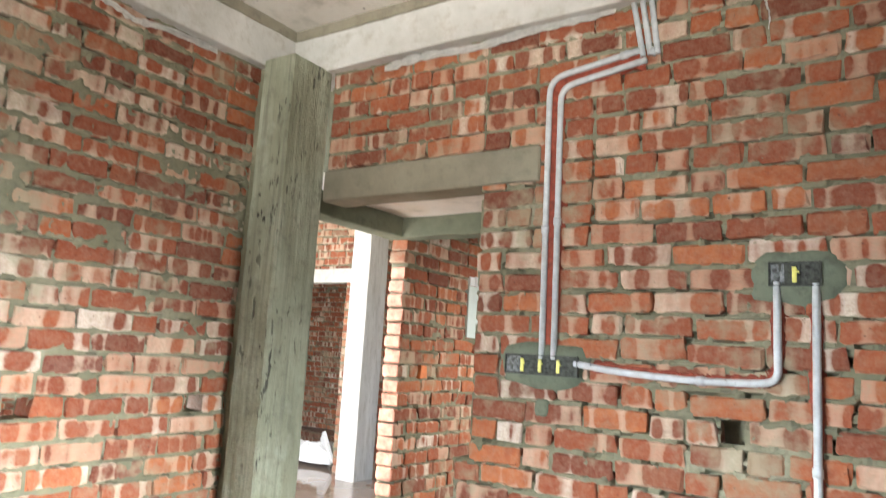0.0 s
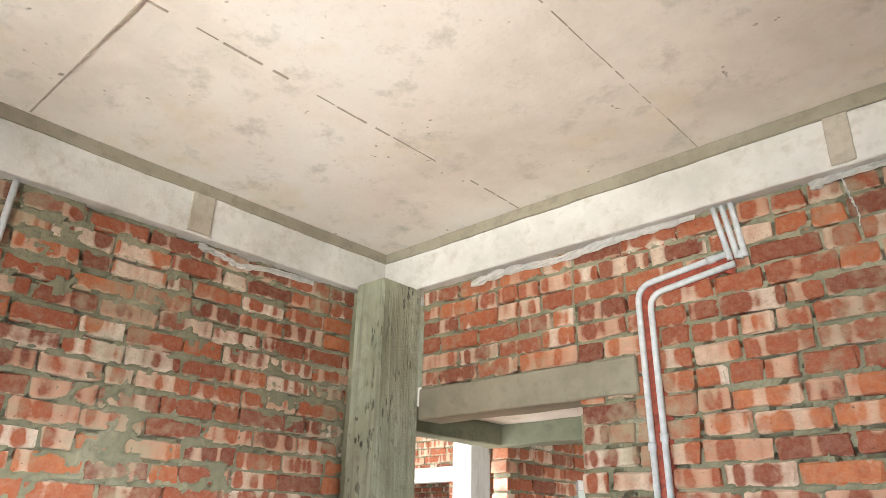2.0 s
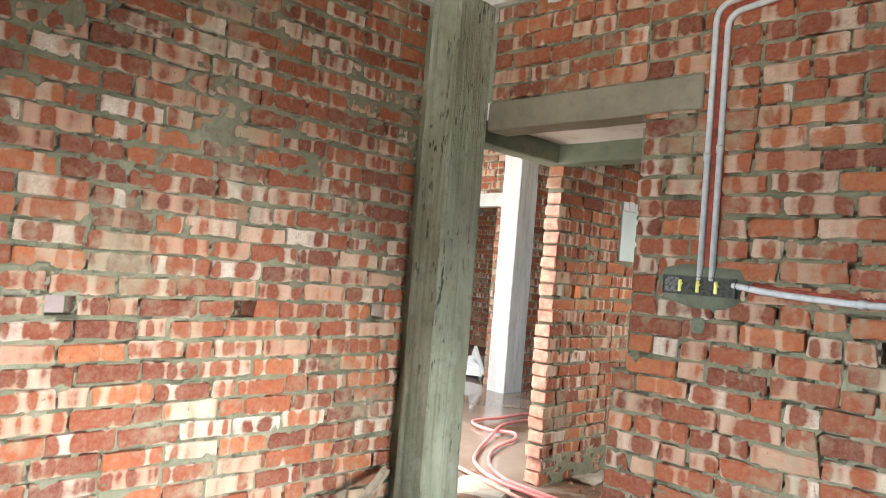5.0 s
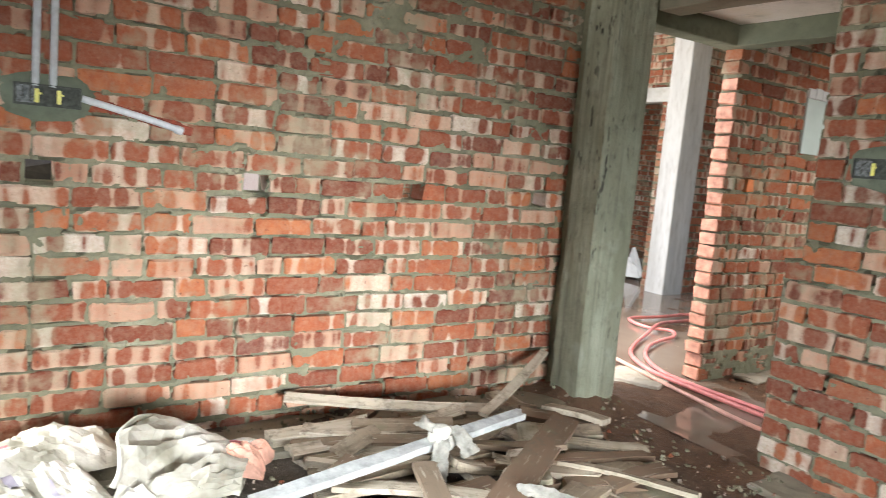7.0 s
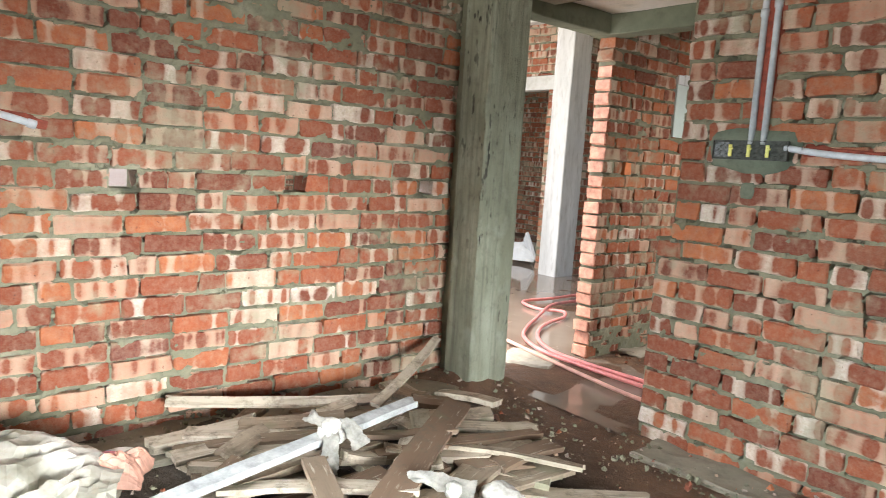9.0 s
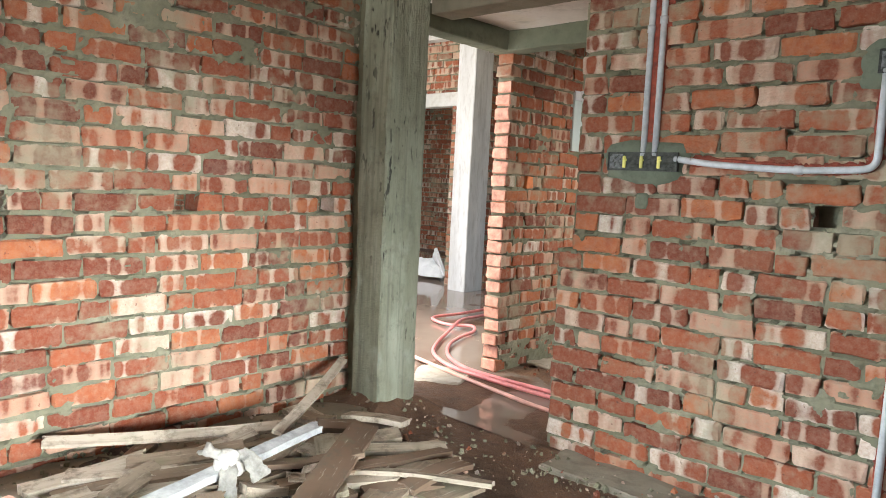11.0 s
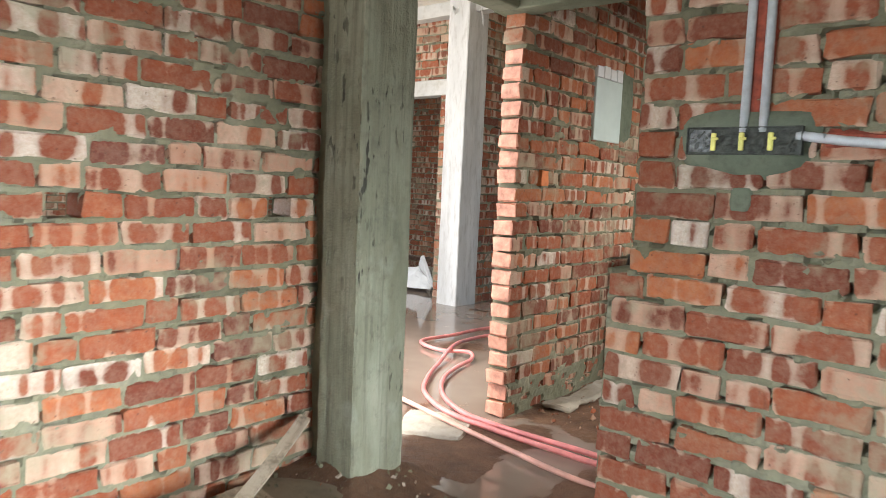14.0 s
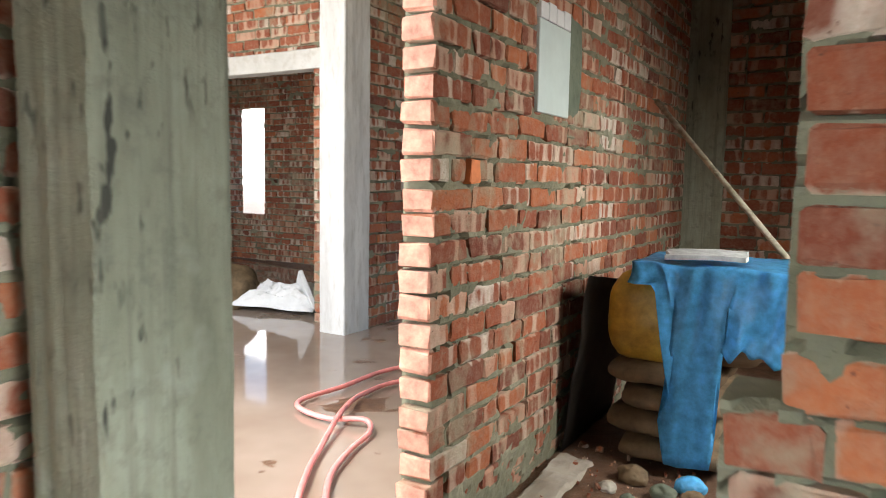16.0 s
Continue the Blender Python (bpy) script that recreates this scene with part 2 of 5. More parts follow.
def cut(bm, step):
    """Cuts a mesh of boxes into cells of about the given size."""
    lo = [min(v.co[i] for v in bm.verts) for i in range(3)]
    hi = [max(v.co[i] for v in bm.verts) for i in range(3)]
    for i in range(3):
        no = Vector((i == 0, i == 1, i == 2))
        n = int((hi[i] - lo[i]) / step)
        for k in range(1, n + 1):
            co = Vector((0, 0, 0))
            co[i] = lo[i] + (hi[i] - lo[i]) * k / (n + 1)
            bmesh.ops.bisect_plane(bm, geom=bm.verts[:] + bm.edges[:] + bm.faces[:], plane_co=co, plane_no=no)


def rough_up(bm, amount, scale=6.0, fine=0.0):
    for v in bm.verts:
        p = v.co * scale
        d = Vector((noise.noise(p), noise.noise(p + Vector((17, 3, 5))), noise.noise(p + Vector((5, 31, 9)))))
        v.co += d * amount
        if fine:
            q = v.co * scale * 6
            v.co += Vector((noise.noise(q), noise.noise(q + Vector((7, 1, 2))), noise.noise(q + Vector((1, 9, 4))))) * fine


def rough_box(x0, y0, z0, x1, y1, z1, step=0.08, amount=0.004, bevel=0.006, fine=0.0):
    bm = box(bmesh.new(), x0, y0, z0, x1, y1, z1)
    if bevel:
        bmesh.ops.bevel(bm, geom=bm.edges[:], offset=bevel, segments=1, affect="EDGES")
    cut(bm, step)
    rough_up(bm, amount, 5.0, fine)
    bmesh.ops.recalc_face_normals(bm, faces=bm.faces[:])
    return bm


def tube(points, radius, sides=10, cap=True):
    """A pipe along points, rounded between them."""
    bm = bmesh.new()
    pts = [Vector(p) for p in points]
    rings, ref = [], None
    for i, p in enumerate(pts):
        t = (pts[min(i + 1, len(pts) - 1)] - pts[max(i - 1, 0)]).normalized()
        if ref is None:
            ref = Vector((0, 0, 1)) if abs(t.z) < 0.9 else Vector((1, 0, 0))
        u = (ref - t * ref.dot(t)).normalized()
        w = t.cross(u)
        ref = u
        rings.append([bm.verts.new(p + (u * math.cos(a) + w * math.sin(a)) * radius) for a in (2 * math.pi * s / sides for s in range(sides))])
    for a, b in zip(rings, rings[1:]):
        for s in range(sides):
            bm.faces.new((a[s], a[(s + 1) % sides], b[(s + 1) % sides], b[s]))
    if cap:
        bm.faces.new(rings[0][::-1])
        bm.faces.new(rings[-1])
    bmesh.ops.recalc_face_normals(bm, faces=bm.faces[:])
    return bm


def smooth_line(pts, per=10):
    """A rounded line through points (Catmull-Rom)."""
    p = [Vector(q) for q in pts]
    p = [p[0] * 2 - p[1]] + p + [p[-1] * 2 - p[-2]]
    out = []
    for a, b, c, d in zip(p, p[1:], p[2:], p[3:]):
        for s in range(per):
            t = s / per
            out.append(0.5 * (2 * b + (c - a) * t + (2 * a - 5 * b + 4 * c - d) * t * t + (3 * b - a - 3 * c + d) * t ** 3))
    return out + [p[-2]]


def bent_line(pts, r=0.06, per=6):
    """Straight runs with rounded elbows."""
    p = [Vector(q) for q in pts]
    out = [p[0]]
    for a, b, c in zip(p, p[1:], p[2:]):
        k = min(r, (b - a).length / 2, (c - b).length / 2)
        s, e = b + (a - b).normalized() * k, b + (c - b).normalized() * k
        for i in range(per + 1):
            t = i / per
            out.append(s * (1 - t) ** 2 + b * 2 * t * (1 - t) + e * t * t)
    return out + [p[-1]]


# ---------------------------------------------------------------- brickwork
Z0 = -0.009
BRICKS = {}


def brick_mesh(kind, i):
    """One of a few worn brick shapes: face at y = 0, body behind it."""
    if (kind, i) in BRICKS:
        return BRICKS[kind, i]
    length = {"full": PITCH - JOINT, "bat": PITCH / 2 - JOINT, "queen": PITCH * 0.75 - JOINT}[kind]
    rng = random.Random(hash_of(kind) + i * 7)
    bm = box(bmesh.new(), -length / 2, 0, 0, length / 2, DEEP, COURSE - JOINT)
    bmesh.ops.bevel(bm, geom=bm.edges[:], offset=rng.uniform(0.004, 0.009), segments=1, affect="EDGES")
    if kind != "bat":
        for x in (-length / 6, length / 6):
            bmesh.ops.bisect_plane(bm, geom=bm.verts[:] + bm.edges[:] + bm.faces[:], plane_co=(x, 0, 0), plane_no=(1, 0, 0))
    for v in bm.verts:
        v.co += Vector((rng.uniform(-1, 1) * 0.006, rng.uniform(-1, 1) * 0.003, rng.uniform(-1, 1) * 0.005))
    bmesh.ops.recalc_face_normals(bm, faces=bm.faces[:])
    me = bpy.data.meshes.new("brick")
    bm.to_mesh(me)
    bm.free()
    me.materials.append(M_BRICK)
    BRICKS[kind, i] = me
    return me


def hash_of(word):
    return sum(ord(c) * (n + 3) for n, c in enumerate(word)) * 31


def courses(length, z_top, rng, holes=(), gaps=(), z_from=Z0, tooth=0.0):
    """The bricks of a wall as (kind, scale, middle, bottom): holes are (from, to, course); gaps are (from, to, z0, z1)."""
    out = []
    k = 0
    while Z0 + (k + 1) * COURSE <= z_top + 0.03:
        z = Z0 + k * COURSE
        if z < z_from - 0.03:
            k += 1
            continue
        cuts = [(a, b) for a, b, c in holes if c == k] + [(a, b) for a, b, z0, z1 in gaps if z0 < z + COURSE / 2 < z1]
        runs, s = [], 0.0
        for a, b in sorted(cuts):
            runs.append((s, a))
            s = b
        runs.append((s, length))
        for a, b in runs:
            x = a
            first = True
            while b - x > 0.03:
                want = PITCH
                if first and k % 2 == 0:
                    want = PITCH / 2
                elif rng.random() < 0.20:
                    want = PITCH / 2
                elif rng.random() < 0.10:
                    want = PITCH * 0.75
                want *= rng.uniform(0.97, 1.03)
                if b - x - want < 0.07:
                    want = b - x
                kind = "full" if want > PITCH * 0.86 else "queen" if want > PITCH * 0.62 else "bat"
                size = {"full": PITCH - JOINT, "queen": PITCH * 0.75 - JOINT, "bat": PITCH / 2 - JOINT}[kind]
                shift = rng.uniform(-tooth, tooth) if first else 0.0
                out.append((kind, (want - JOINT) / size, x + want / 2 + shift, z + waver(x + want / 2, z) + rng.uniform(-0.003, 0.003)))
                x += want
                first = False
        k += 1
    return out


def waver(x, z):
    """How far a course strays from level."""
    return 0.011 * noise.noise(Vector((x * 1.9, z * 2.2, 3.0))) + 0.005 * noise.noise(Vector((x * 6.0, z * 7.0, 8.0)))


def mortar_sheet(bm, m, length, z0, z1, thick, holes, smear, step=0.02):
    """The wall's body: a front of mortar with smears, a back, and closed edges, left open at the holes."""
    nx, nz = max(2, round(length / step)), max(2, round((z1 - z0) / step))
    grid = []
    for i in range(nx + 1):
        col = []
        for j in range(nz + 1):
            x, z = length * i / nx, z0 + (z1 - z0) * j / nz
            p = Vector((x, z, smear[1]))
            d = noise.noise(p * 3.1) * 0.45 + noise.noise(p * 9.0) * 0.38 + noise.noise(p * 27.0) * 0.34
            away = abs((z - waver(x + smear[2], z) - Z0 + JOINT / 2 + COURSE / 2) % COURSE - COURSE / 2)
            t = d + smear[0](x, z) + 0.42 * max(0.0, 1 - away / 0.022)
            y = 0.0085 + noise.noise(p * 47) * 0.006 - min(max((t - 0.30) * 0.06, 0.0), 0.013)
            if noise.noise(Vector((x * 9, z * 30, smear[1] + 40))) > 0.20:
                y += 0.026
            col.append(bm.verts.new(m @ Vector((x, y, z))))
        grid.append(col)
    back = [[bm.verts.new(m @ Vector((length * i / nx, thick, z0 + (z1 - z0) * j / nz))) for j in range(nz + 1)] for i in range(nx + 1)]

    def in_hole(i, j):
        x, z = length * (i + 0.5) / nx, z0 + (z1 - z0) * (j + 0.5) / nz
        return any(a < x < b and Z0 + c * COURSE < z < Z0 + (c + 1) * COURSE - 0.004 for a, b, c in holes)

    for i in range(nx):
        for j in range(nz):
            if not in_hole(i, j):
                bm.faces.new((grid[i][j], grid[i + 1][j], grid[i + 1][j + 1], grid[i][j + 1]))
                bm.faces.new((back[i][j], back[i][j + 1], back[i + 1][j + 1], back[i + 1][j]))
    for i in range(nx):
        for j in (0, nz):
            bm.faces.new((grid[i][j], back[i][j], back[i + 1][j], grid[i + 1][j]))
    for j in range(nz):
        for i in (0, nx):
            bm.faces.new((grid[i][j], grid[i][j + 1], back[i][j + 1], back[i][j]))


def brick_wall(name, m, length, z_top, label, seed, holes=(), gaps=(), near=None, smear=lambda x, z: 0.0, z_from=Z0, inset=(0.0, 0.0), tooth=0.0, single=True, step=None):
    """A half-brick wall along local x, its face towards local -y. near(x, z): True where bricks are single pieces."""
    rng = random.Random(seed)
    bm = bmesh.new()
    if gaps:
        (a, b, g0, g1), = gaps
        rects = [(0 + inset[0], a, z_from, z_top), (b, length - inset[1], z_from, z_top), (a, b, g1, z_top)] if a > 0.01 else [(b, length - inset[1], z_from, z_top), (a, b, g1, z_top)]
        if g0 > z_from + 0.02:
            rects.append((a, b, z_from, g0))
        rects = [q for q in rects if q[3] - q[2] > 0.02]
    else:
        rects = [(inset[0], length - inset[1], z_from, z_top)]
    for a, b, z0, z1 in rects:
        sub = Matrix.Translation((a, 0, 0))
        mortar_sheet(bm, m @ sub, b - a, z0, z1, DEEP + 0.007, [(h0 - a, h1 - a, c) for h0, h1, c in holes], (lambda x, z, a=a: smear(x + a, z), seed, a), step or (0.02 if single else 0.06))
    bmesh.ops.recalc_face_normals(bm, faces=bm.faces[:])
    wall = link(name, bm, M_MORTAR)
    tagged(wall, label, "wall", kind="structure")
    PENDING.append((wall, m, courses(length, z_top, rng, holes, gaps, z_from, tooth), rng, near, single))
    return wall


PENDING = []
PEACH = {}


def lit_end_brick(me):
    """The same brick with a paler orange header face, standing in for daylight."""
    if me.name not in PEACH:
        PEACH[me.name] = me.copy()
        PEACH[me.name].materials.append(M_LIT_PEACH)
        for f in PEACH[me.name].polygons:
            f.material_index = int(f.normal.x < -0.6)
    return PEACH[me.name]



def lay_bricks():
    """Lays the bricks of all the walls: single pieces where the walk passes, joined ones further off."""
    for wall, m, laid, rng, near, single in PENDING:
        count, rest = 0, []
        for kind, s, x, z in laid:
            me = brick_mesh(kind, rng.randrange(9 if kind == "full" else 6))
            lean = Matrix.Rotation(rng.uniform(-0.02, 0.02), 4, "Y") @ Matrix.Rotation(rng.uniform(-0.012, 0.012), 4, "Z")
            place = Matrix.Translation((x, rng.uniform(-0.003, 0.003), z)) @ lean @ Matrix.Diagonal((s, 1, rng.uniform(0.93, 1.05), 1))
            # wall end lightened by colour, for the daylight falling on it
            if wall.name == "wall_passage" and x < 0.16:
                me = lit_end_brick(me)
            if single and count < 300 and (near is None or near(x, z)):
                b = new("brick", me)
                b.parent = wall
                b.matrix_basis = m @ place
                count += 1
            else:
                rest.append((me, place))
        if rest:
            verts, faces = [], []
            for me, place in rest:
                n = len(verts)
                verts += [place @ v.co for v in me.vertices]
                faces += [[n + i for i in p.vertices] for p in me.polygons]
            me = bpy.data.meshes.new("brickwork")
            me.from_pydata(verts, [], faces)
            me.materials.append(M_BRICK)
            ob = new("brickwork", me)
            ob.parent = wall
            ob.matrix_basis = m
            tagged(ob, kind="stuff")


# ---------------------------------------------------------------- the large structure
AX, BY = -2.688, 2.499
SLAB, BEAM = 2.972, 2.722
FACE_EAST = Matrix.Rotation(radians(90), 4, "Z")     # face towards +x, local x along +y
FACE_WEST = Matrix.Rotation(radians(-90), 4, "Z")    # face towards -x, local x along -y
FACE_NORTH = Matrix.Rotation(radians(180), 4, "Z")   # face towards +y, local x along -x


def at(x, y, z, turn=None):
    return Matrix.Translation((x, y, z)) @ (turn or Matrix.Identity(4))


LEFT_END = -0.33
hl = lambda y: y - LEFT_END
brick_wall("wall_west", at(AX, LEFT_END, 0, FACE_EAST), 2.44 - LEFT_END, BEAM, "red brick wall with pale lime marks, grey mortar and scaffold holes", 11,
           holes=[(hl(-0.235), hl(-0.145), 12), (hl(0.535), hl(0.63), 12), (hl(1.28), hl(1.375), 12), (hl(2.04), hl(2.135), 12)],
           near=lambda x, z: z < 2.1, smear=lambda x, z: 0.04 + 0.17 * min(1.0, max(0.0, (z - 1.25) / 0.7)) + 0.5 * max(0.0, x - 2.35), step=0.0125)
brick_wall("wall_north", at(-1.544, BY, 0), 4.166, BEAM, "red brick wall with electrical conduits set in it", 23,
           holes=[(-0.52 + 1.544, -0.44 + 1.544, 13)], gaps=[(0.0, 0.066, Z0 + 11 * COURSE, BEAM)], near=lambda x, z: x < 2.066, smear=lambda x, z: -0.03, tooth=0.010, step=0.0125)
brick_wall("wall_over_door", at(-2.39, BY, 0), 0.912, BEAM, "brickwork over the concrete door lintel", 29, z_from=2.205, smear=lambda x, z: 0.0, step=0.0125)
brick_wall("wall_passage", at(-2.52, 3.37, 0, FACE_EAST), 3.36, SLAB, "toothed brick partition wall of the passage", 37,
           near=lambda x, z: x < 3.0 and z < 2.1, smear=lambda x, z: 0.06 + 1.3 * max(0.0, 1 - z / 0.20), inset=(0.035, 0.0), tooth=0.012, holes=[(0.215, 0.30, 14)])
brick_wall("wall_passage_end", at(-2.27, 6.72, 0), 1.6, SLAB, "brick end wall of the passage", 41, smear=lambda x, z: 0.05)
brick_wall("wall_passage_east", at(-0.55, 7.0, 0, FACE_WEST), 4.4, SLAB, "brick wall with a window opening", 43, gaps=[(1.6, 3.2, 0.85, 2.0)], single=False)

# corner column, rough from its boards
bm = rough_box(-2.605, 2.222, -0.05, -2.397, 2.494, BEAM + 0.01, 0.03, 0.003, 0.008, 0.0022)
for v in bm.verts:
    v.co.x += 0.0025 * noise.noise(Vector((v.co.y * 28, 3.0, v.co.z * 0.8)))
    v.co.y += 0.0025 * noise.noise(Vector((v.co.x * 28, 9.0, v.co.z * 0.8)))
    v.co.x += 0.02 * max(0.0, 0.35 - v.co.z) * (v.co.x > -2.5)
tagged(link("column_corner", bm, M_COLUMN), "rough grey-green concrete corner column with board marks", "column", kind="structure")

# mortar fillet between the wall and the column
bm = rough_box(AX - 0.02, 2.27, 0.0, -2.60, 2.45, BEAM, 0.03, 0.012, 0.004, 0.006)
tagged(link("trim_mortar", bm, M_MORTAR), "smeared mortar fillet beside the corner column", "mortar", kind="structure")

# beams, lintel, slab
bm = rough_box(AX - 0.15, -3.3, BEAM, -2.630, 2.443, SLAB, 0.12, 0.004, 0.005, 0.001)
tagged(link("beam_west", bm, M_BEAM), "pale concrete beam under the slab", "beam", kind="structure")
bm = rough_box(-2.85, 2.443, BEAM, 2.75, 2.68, SLAB, 0.12, 0.004, 0.005, 0.001)
tagged(link("beam_north", bm, M_BEAM), "pale concrete beam with rough lower edge", "beam", kind="structure")
bm = rough_box(-2.636, -3.3, SLAB - 0.055, -2.618, 2.443, SLAB + 0.01, 0.06, 0.004, 0.003, 0.003)
tagged(link("trim_west", bm, M_EDGE), "dark grey strip between beam and slab", "trim", kind="structure")
bm = rough_box(-2.62, 2.430, SLAB - 0.055, 2.7, 2.447, SLAB + 0.01, 0.06, 0.004, 0.003, 0.003)
tagged(link("trim_north", bm, M_EDGE), "dark grey strip between beam and slab", "trim", kind="structure")
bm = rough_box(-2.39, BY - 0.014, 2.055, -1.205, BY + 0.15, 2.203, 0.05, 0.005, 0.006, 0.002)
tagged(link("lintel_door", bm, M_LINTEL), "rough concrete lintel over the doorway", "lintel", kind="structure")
bm = rough_box(-2.64, 2.505, 2.02, -2.50, 3.302, 2.145, 0.05, 0.006, 0.006, 0.002)
tagged(link("lintel_side", bm, M_SHADED), "concrete lintel over the side opening, coloured dark for its shade", "lintel", kind="structure")
bm = rough_box(-2.66, 3.30, 2.02, -0.5, 3.44, 2.145, 0.05, 0.006, 0.006, 0.002)
tagged(link("lintel_cross", bm, M_SHADED), "rough concrete cross lintel in the passage", "lintel", kind="structure")

bm = box(bmesh.new(), -2.80, -3.4, SLAB, 2.75, 2.62, SLAB + 0.12)
cut(bm, 0.15)
rough_up(bm, 0.004, 1.5)
sheet_faces = len(bm.faces)
for x, w in ((-1.70, 0.0045), (-0.83, 0.0035), (0.12, 0.004), (1.0, 0.004)):      # board joints
    for k in range(60):
        y0 = -3.2 + k * 0.094
        if random.random() < 0.8:
            s, o = random.uniform(0.3, 1.0) * w, 0.006 * noise.noise(Vector((x, y0 * 3, 0)))
            box(bm, x - s + o, y0, SLAB - s * 0.8, x + s + o, y0 + 0.094 * random.uniform(0.5, 1.0), SLAB + 0.01)
for y in (0.58, -1.4):
    for k in range(14):
        x0 = -2.60 + k * 0.064
        box(bm, x0, y - 0.004, SLAB - random.uniform(0.001, 0.005), x0 + 0.064, y + 0.003, SLAB + 0.01)
# joint faces get a darker concrete that carries the ridges' shading
for i, f in enumerate(bm.faces):
    f.material_index = int(i >= sheet_faces)
ceiling = link("ceiling", bm, M_SLAB)
ceiling.data.materials.append(M_RIDGE)
tagged(ceiling, "pale bare concrete slab with board joints and stains", "ceiling", kind="structure")
bm = rough_box(-2.66, 2.652, 2.14, -0.42, 3.44, 2.26, 0.1, 0.004, 0.0)
tagged(link("ceiling_passage", bm, M_SLAB), "low concrete loft slab over the passage", "ceiling", kind="structure")
bm = rough_box(-9.9, 2.7, SLAB, -2.66, 10.0, SLAB + 0.12, 0.5, 0.004, 0.0)
tagged(link("ceiling_verandah", bm, M_SLAB), "concrete slab over the flooded room", "ceiling", kind="structure")

bm = rough_box(-2.66, 2.63, SLAB, -0.4, 7.1, SLAB + 0.12, 0.3, 0.004, 0.0)
tagged(link("ceiling_passage_high", bm, M_SLAB), "concrete slab high over the passage", "ceiling", kind="structure")
bm = rough_box(-2.64, 2.70, 2.15, -2.53, 3.37, SLAB, 0.15, 0.002, 0.0)
tagged(link("wall_above_lintel", bm, M_MORTAR), "plain wall above the side lintel", "wall", kind="structure")

bm = rough_box(-2.53, 6.70, -0.05, -2.26, 6.95, SLAB, 0.06, 0.004, 0.008, 0.002)
tagged(link("column_passage", bm, M_COLUMN), "grey-green concrete column at the end of the passage", "column", kind="structure")

# room closed behind the walker; unseen walls, the south opening assumed for light
brick_wall("wall_east", at(2.62, 2.5, 0, FACE_WEST), 5.8, BEAM, "brick wall with a wide window opening", 51, gaps=[(1.1, 3.1, -0.05, 2.2)], single=False)
brick_wall("wall_south", at(2.62, -3.2, 0, FACE_NORTH), 5.4, BEAM, "unseen brick wall with an assumed wide opening", 53, gaps=[(1.3, 2.9, 0.85, 1.6)], single=False)
brick_wall("wall_west_far", at(AX, -3.2, 0, FACE_EAST), 1.45, BEAM, "brick wall beyond the side opening", 57, single=False)
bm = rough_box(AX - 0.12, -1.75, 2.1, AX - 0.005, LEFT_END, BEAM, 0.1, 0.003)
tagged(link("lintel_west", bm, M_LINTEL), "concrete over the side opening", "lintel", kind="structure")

# flooded room: far column, walls and the room beyond
bm = rough_box(-5.05, 5.75, -0.05, -4.80, 6.07, SLAB, 0.05, 0.004, 0.008, 0.002)
for v in bm.verts:
    v.co.x += 0.008 * noise.noise(Vector((v.co.y * 28, 3.0, v.co.z * 0.8)))
tagged(link("column_far", bm, M_PALE), "pale whitish concrete column beside the flooded floor", "column", kind="structure")
brick_wall("wall_flooded_east", at(-4.81, 6.07, 0, FACE_EAST), 3.6, SLAB, "brick wall in shade behind the pale column", 61, single=False)
brick_wall("wall_flooded_north", at(-9.2, 6.02, 0), 4.15, SLAB, "brickwork over a wide opening", 63, gaps=[(0.4, 3.85, -0.05, 2.25)], single=False)
bm = rough_box(-8.85, 5.99, 2.09, -5.045, 6.14, 2.25, 0.08, 0.004)
tagged(link("lintel_flooded", bm, M_BEAM), "pale concrete lintel over a wide opening", "lintel", kind="structure")
brick_wall("wall_far_north", at(-11.2, 9.0, 0), 6.5, SLAB, "brick back wall with a bright window", 67, holes=[(2.40, 2.53, 13)], gaps=[(1.2, 2.25, 0.65, 2.22)], single=False)
bm = rough_box(-9.2, 5.85, 2.84, -4.5, 6.0, 2.98, 0.1, 0.004)
tagged(link("beam_flooded", bm, M_BEAM), "pale concrete beam under the slab of the flooded room", "beam", kind="structure")
brick_wall("wall_flooded_west", at(-9.6, 3.3, 0, FACE_EAST), 5.9, SLAB, "brick side wall of the flooded room", 71, single=False)

bm = rough_box(-2.70, -0.3, -0.05, -2.36, 2.2, 0.028, 0.06, 0.02, 0.01, 0.008)
tagged(link("trim_plinth_west", bm, M_EDGE), "low broken concrete plinth along the brick wall", "plinth", kind="structure")
bm = rough_box(-1.45, 2.30, -0.05, 2.6, 2.50, 0.022, 0.06, 0.02, 0.01, 0.008)
tagged(link("trim_plinth_north", bm, M_EDGE), "low broken concrete plinth along the brick wall", "plinth", kind="structure")

# bright hazy sky low over the land outside
M_HAZE = bpy.data.materials.new("bright_haze")
M_HAZE.use_nodes = True
M_HAZE.node_tree.nodes["Principled BSDF"].inputs["Emission Color"].default_value = (1.0, 0.99, 0.96, 1)
M_HAZE.node_tree.nodes["Principled BSDF"].inputs["Emission Strength"].default_value = 1.3
for name, v in (("backdrop_west", ((-60, -40, -0.5), (-60, 60, -0.5), (-60, 60, 14), (-60, -40, 14))), ("backdrop_north", ((-70, 60, -0.5), (-20, 60, -0.5), (-20, 60, 20), (-70, 60, 20)))):
    bm = bmesh.new()
    bm.faces.new([bm.verts.new(p) for p in v])
    tagged(link(name, bm, M_HAZE), "bright white haze beyond the openings", "backdrop", kind="structure")

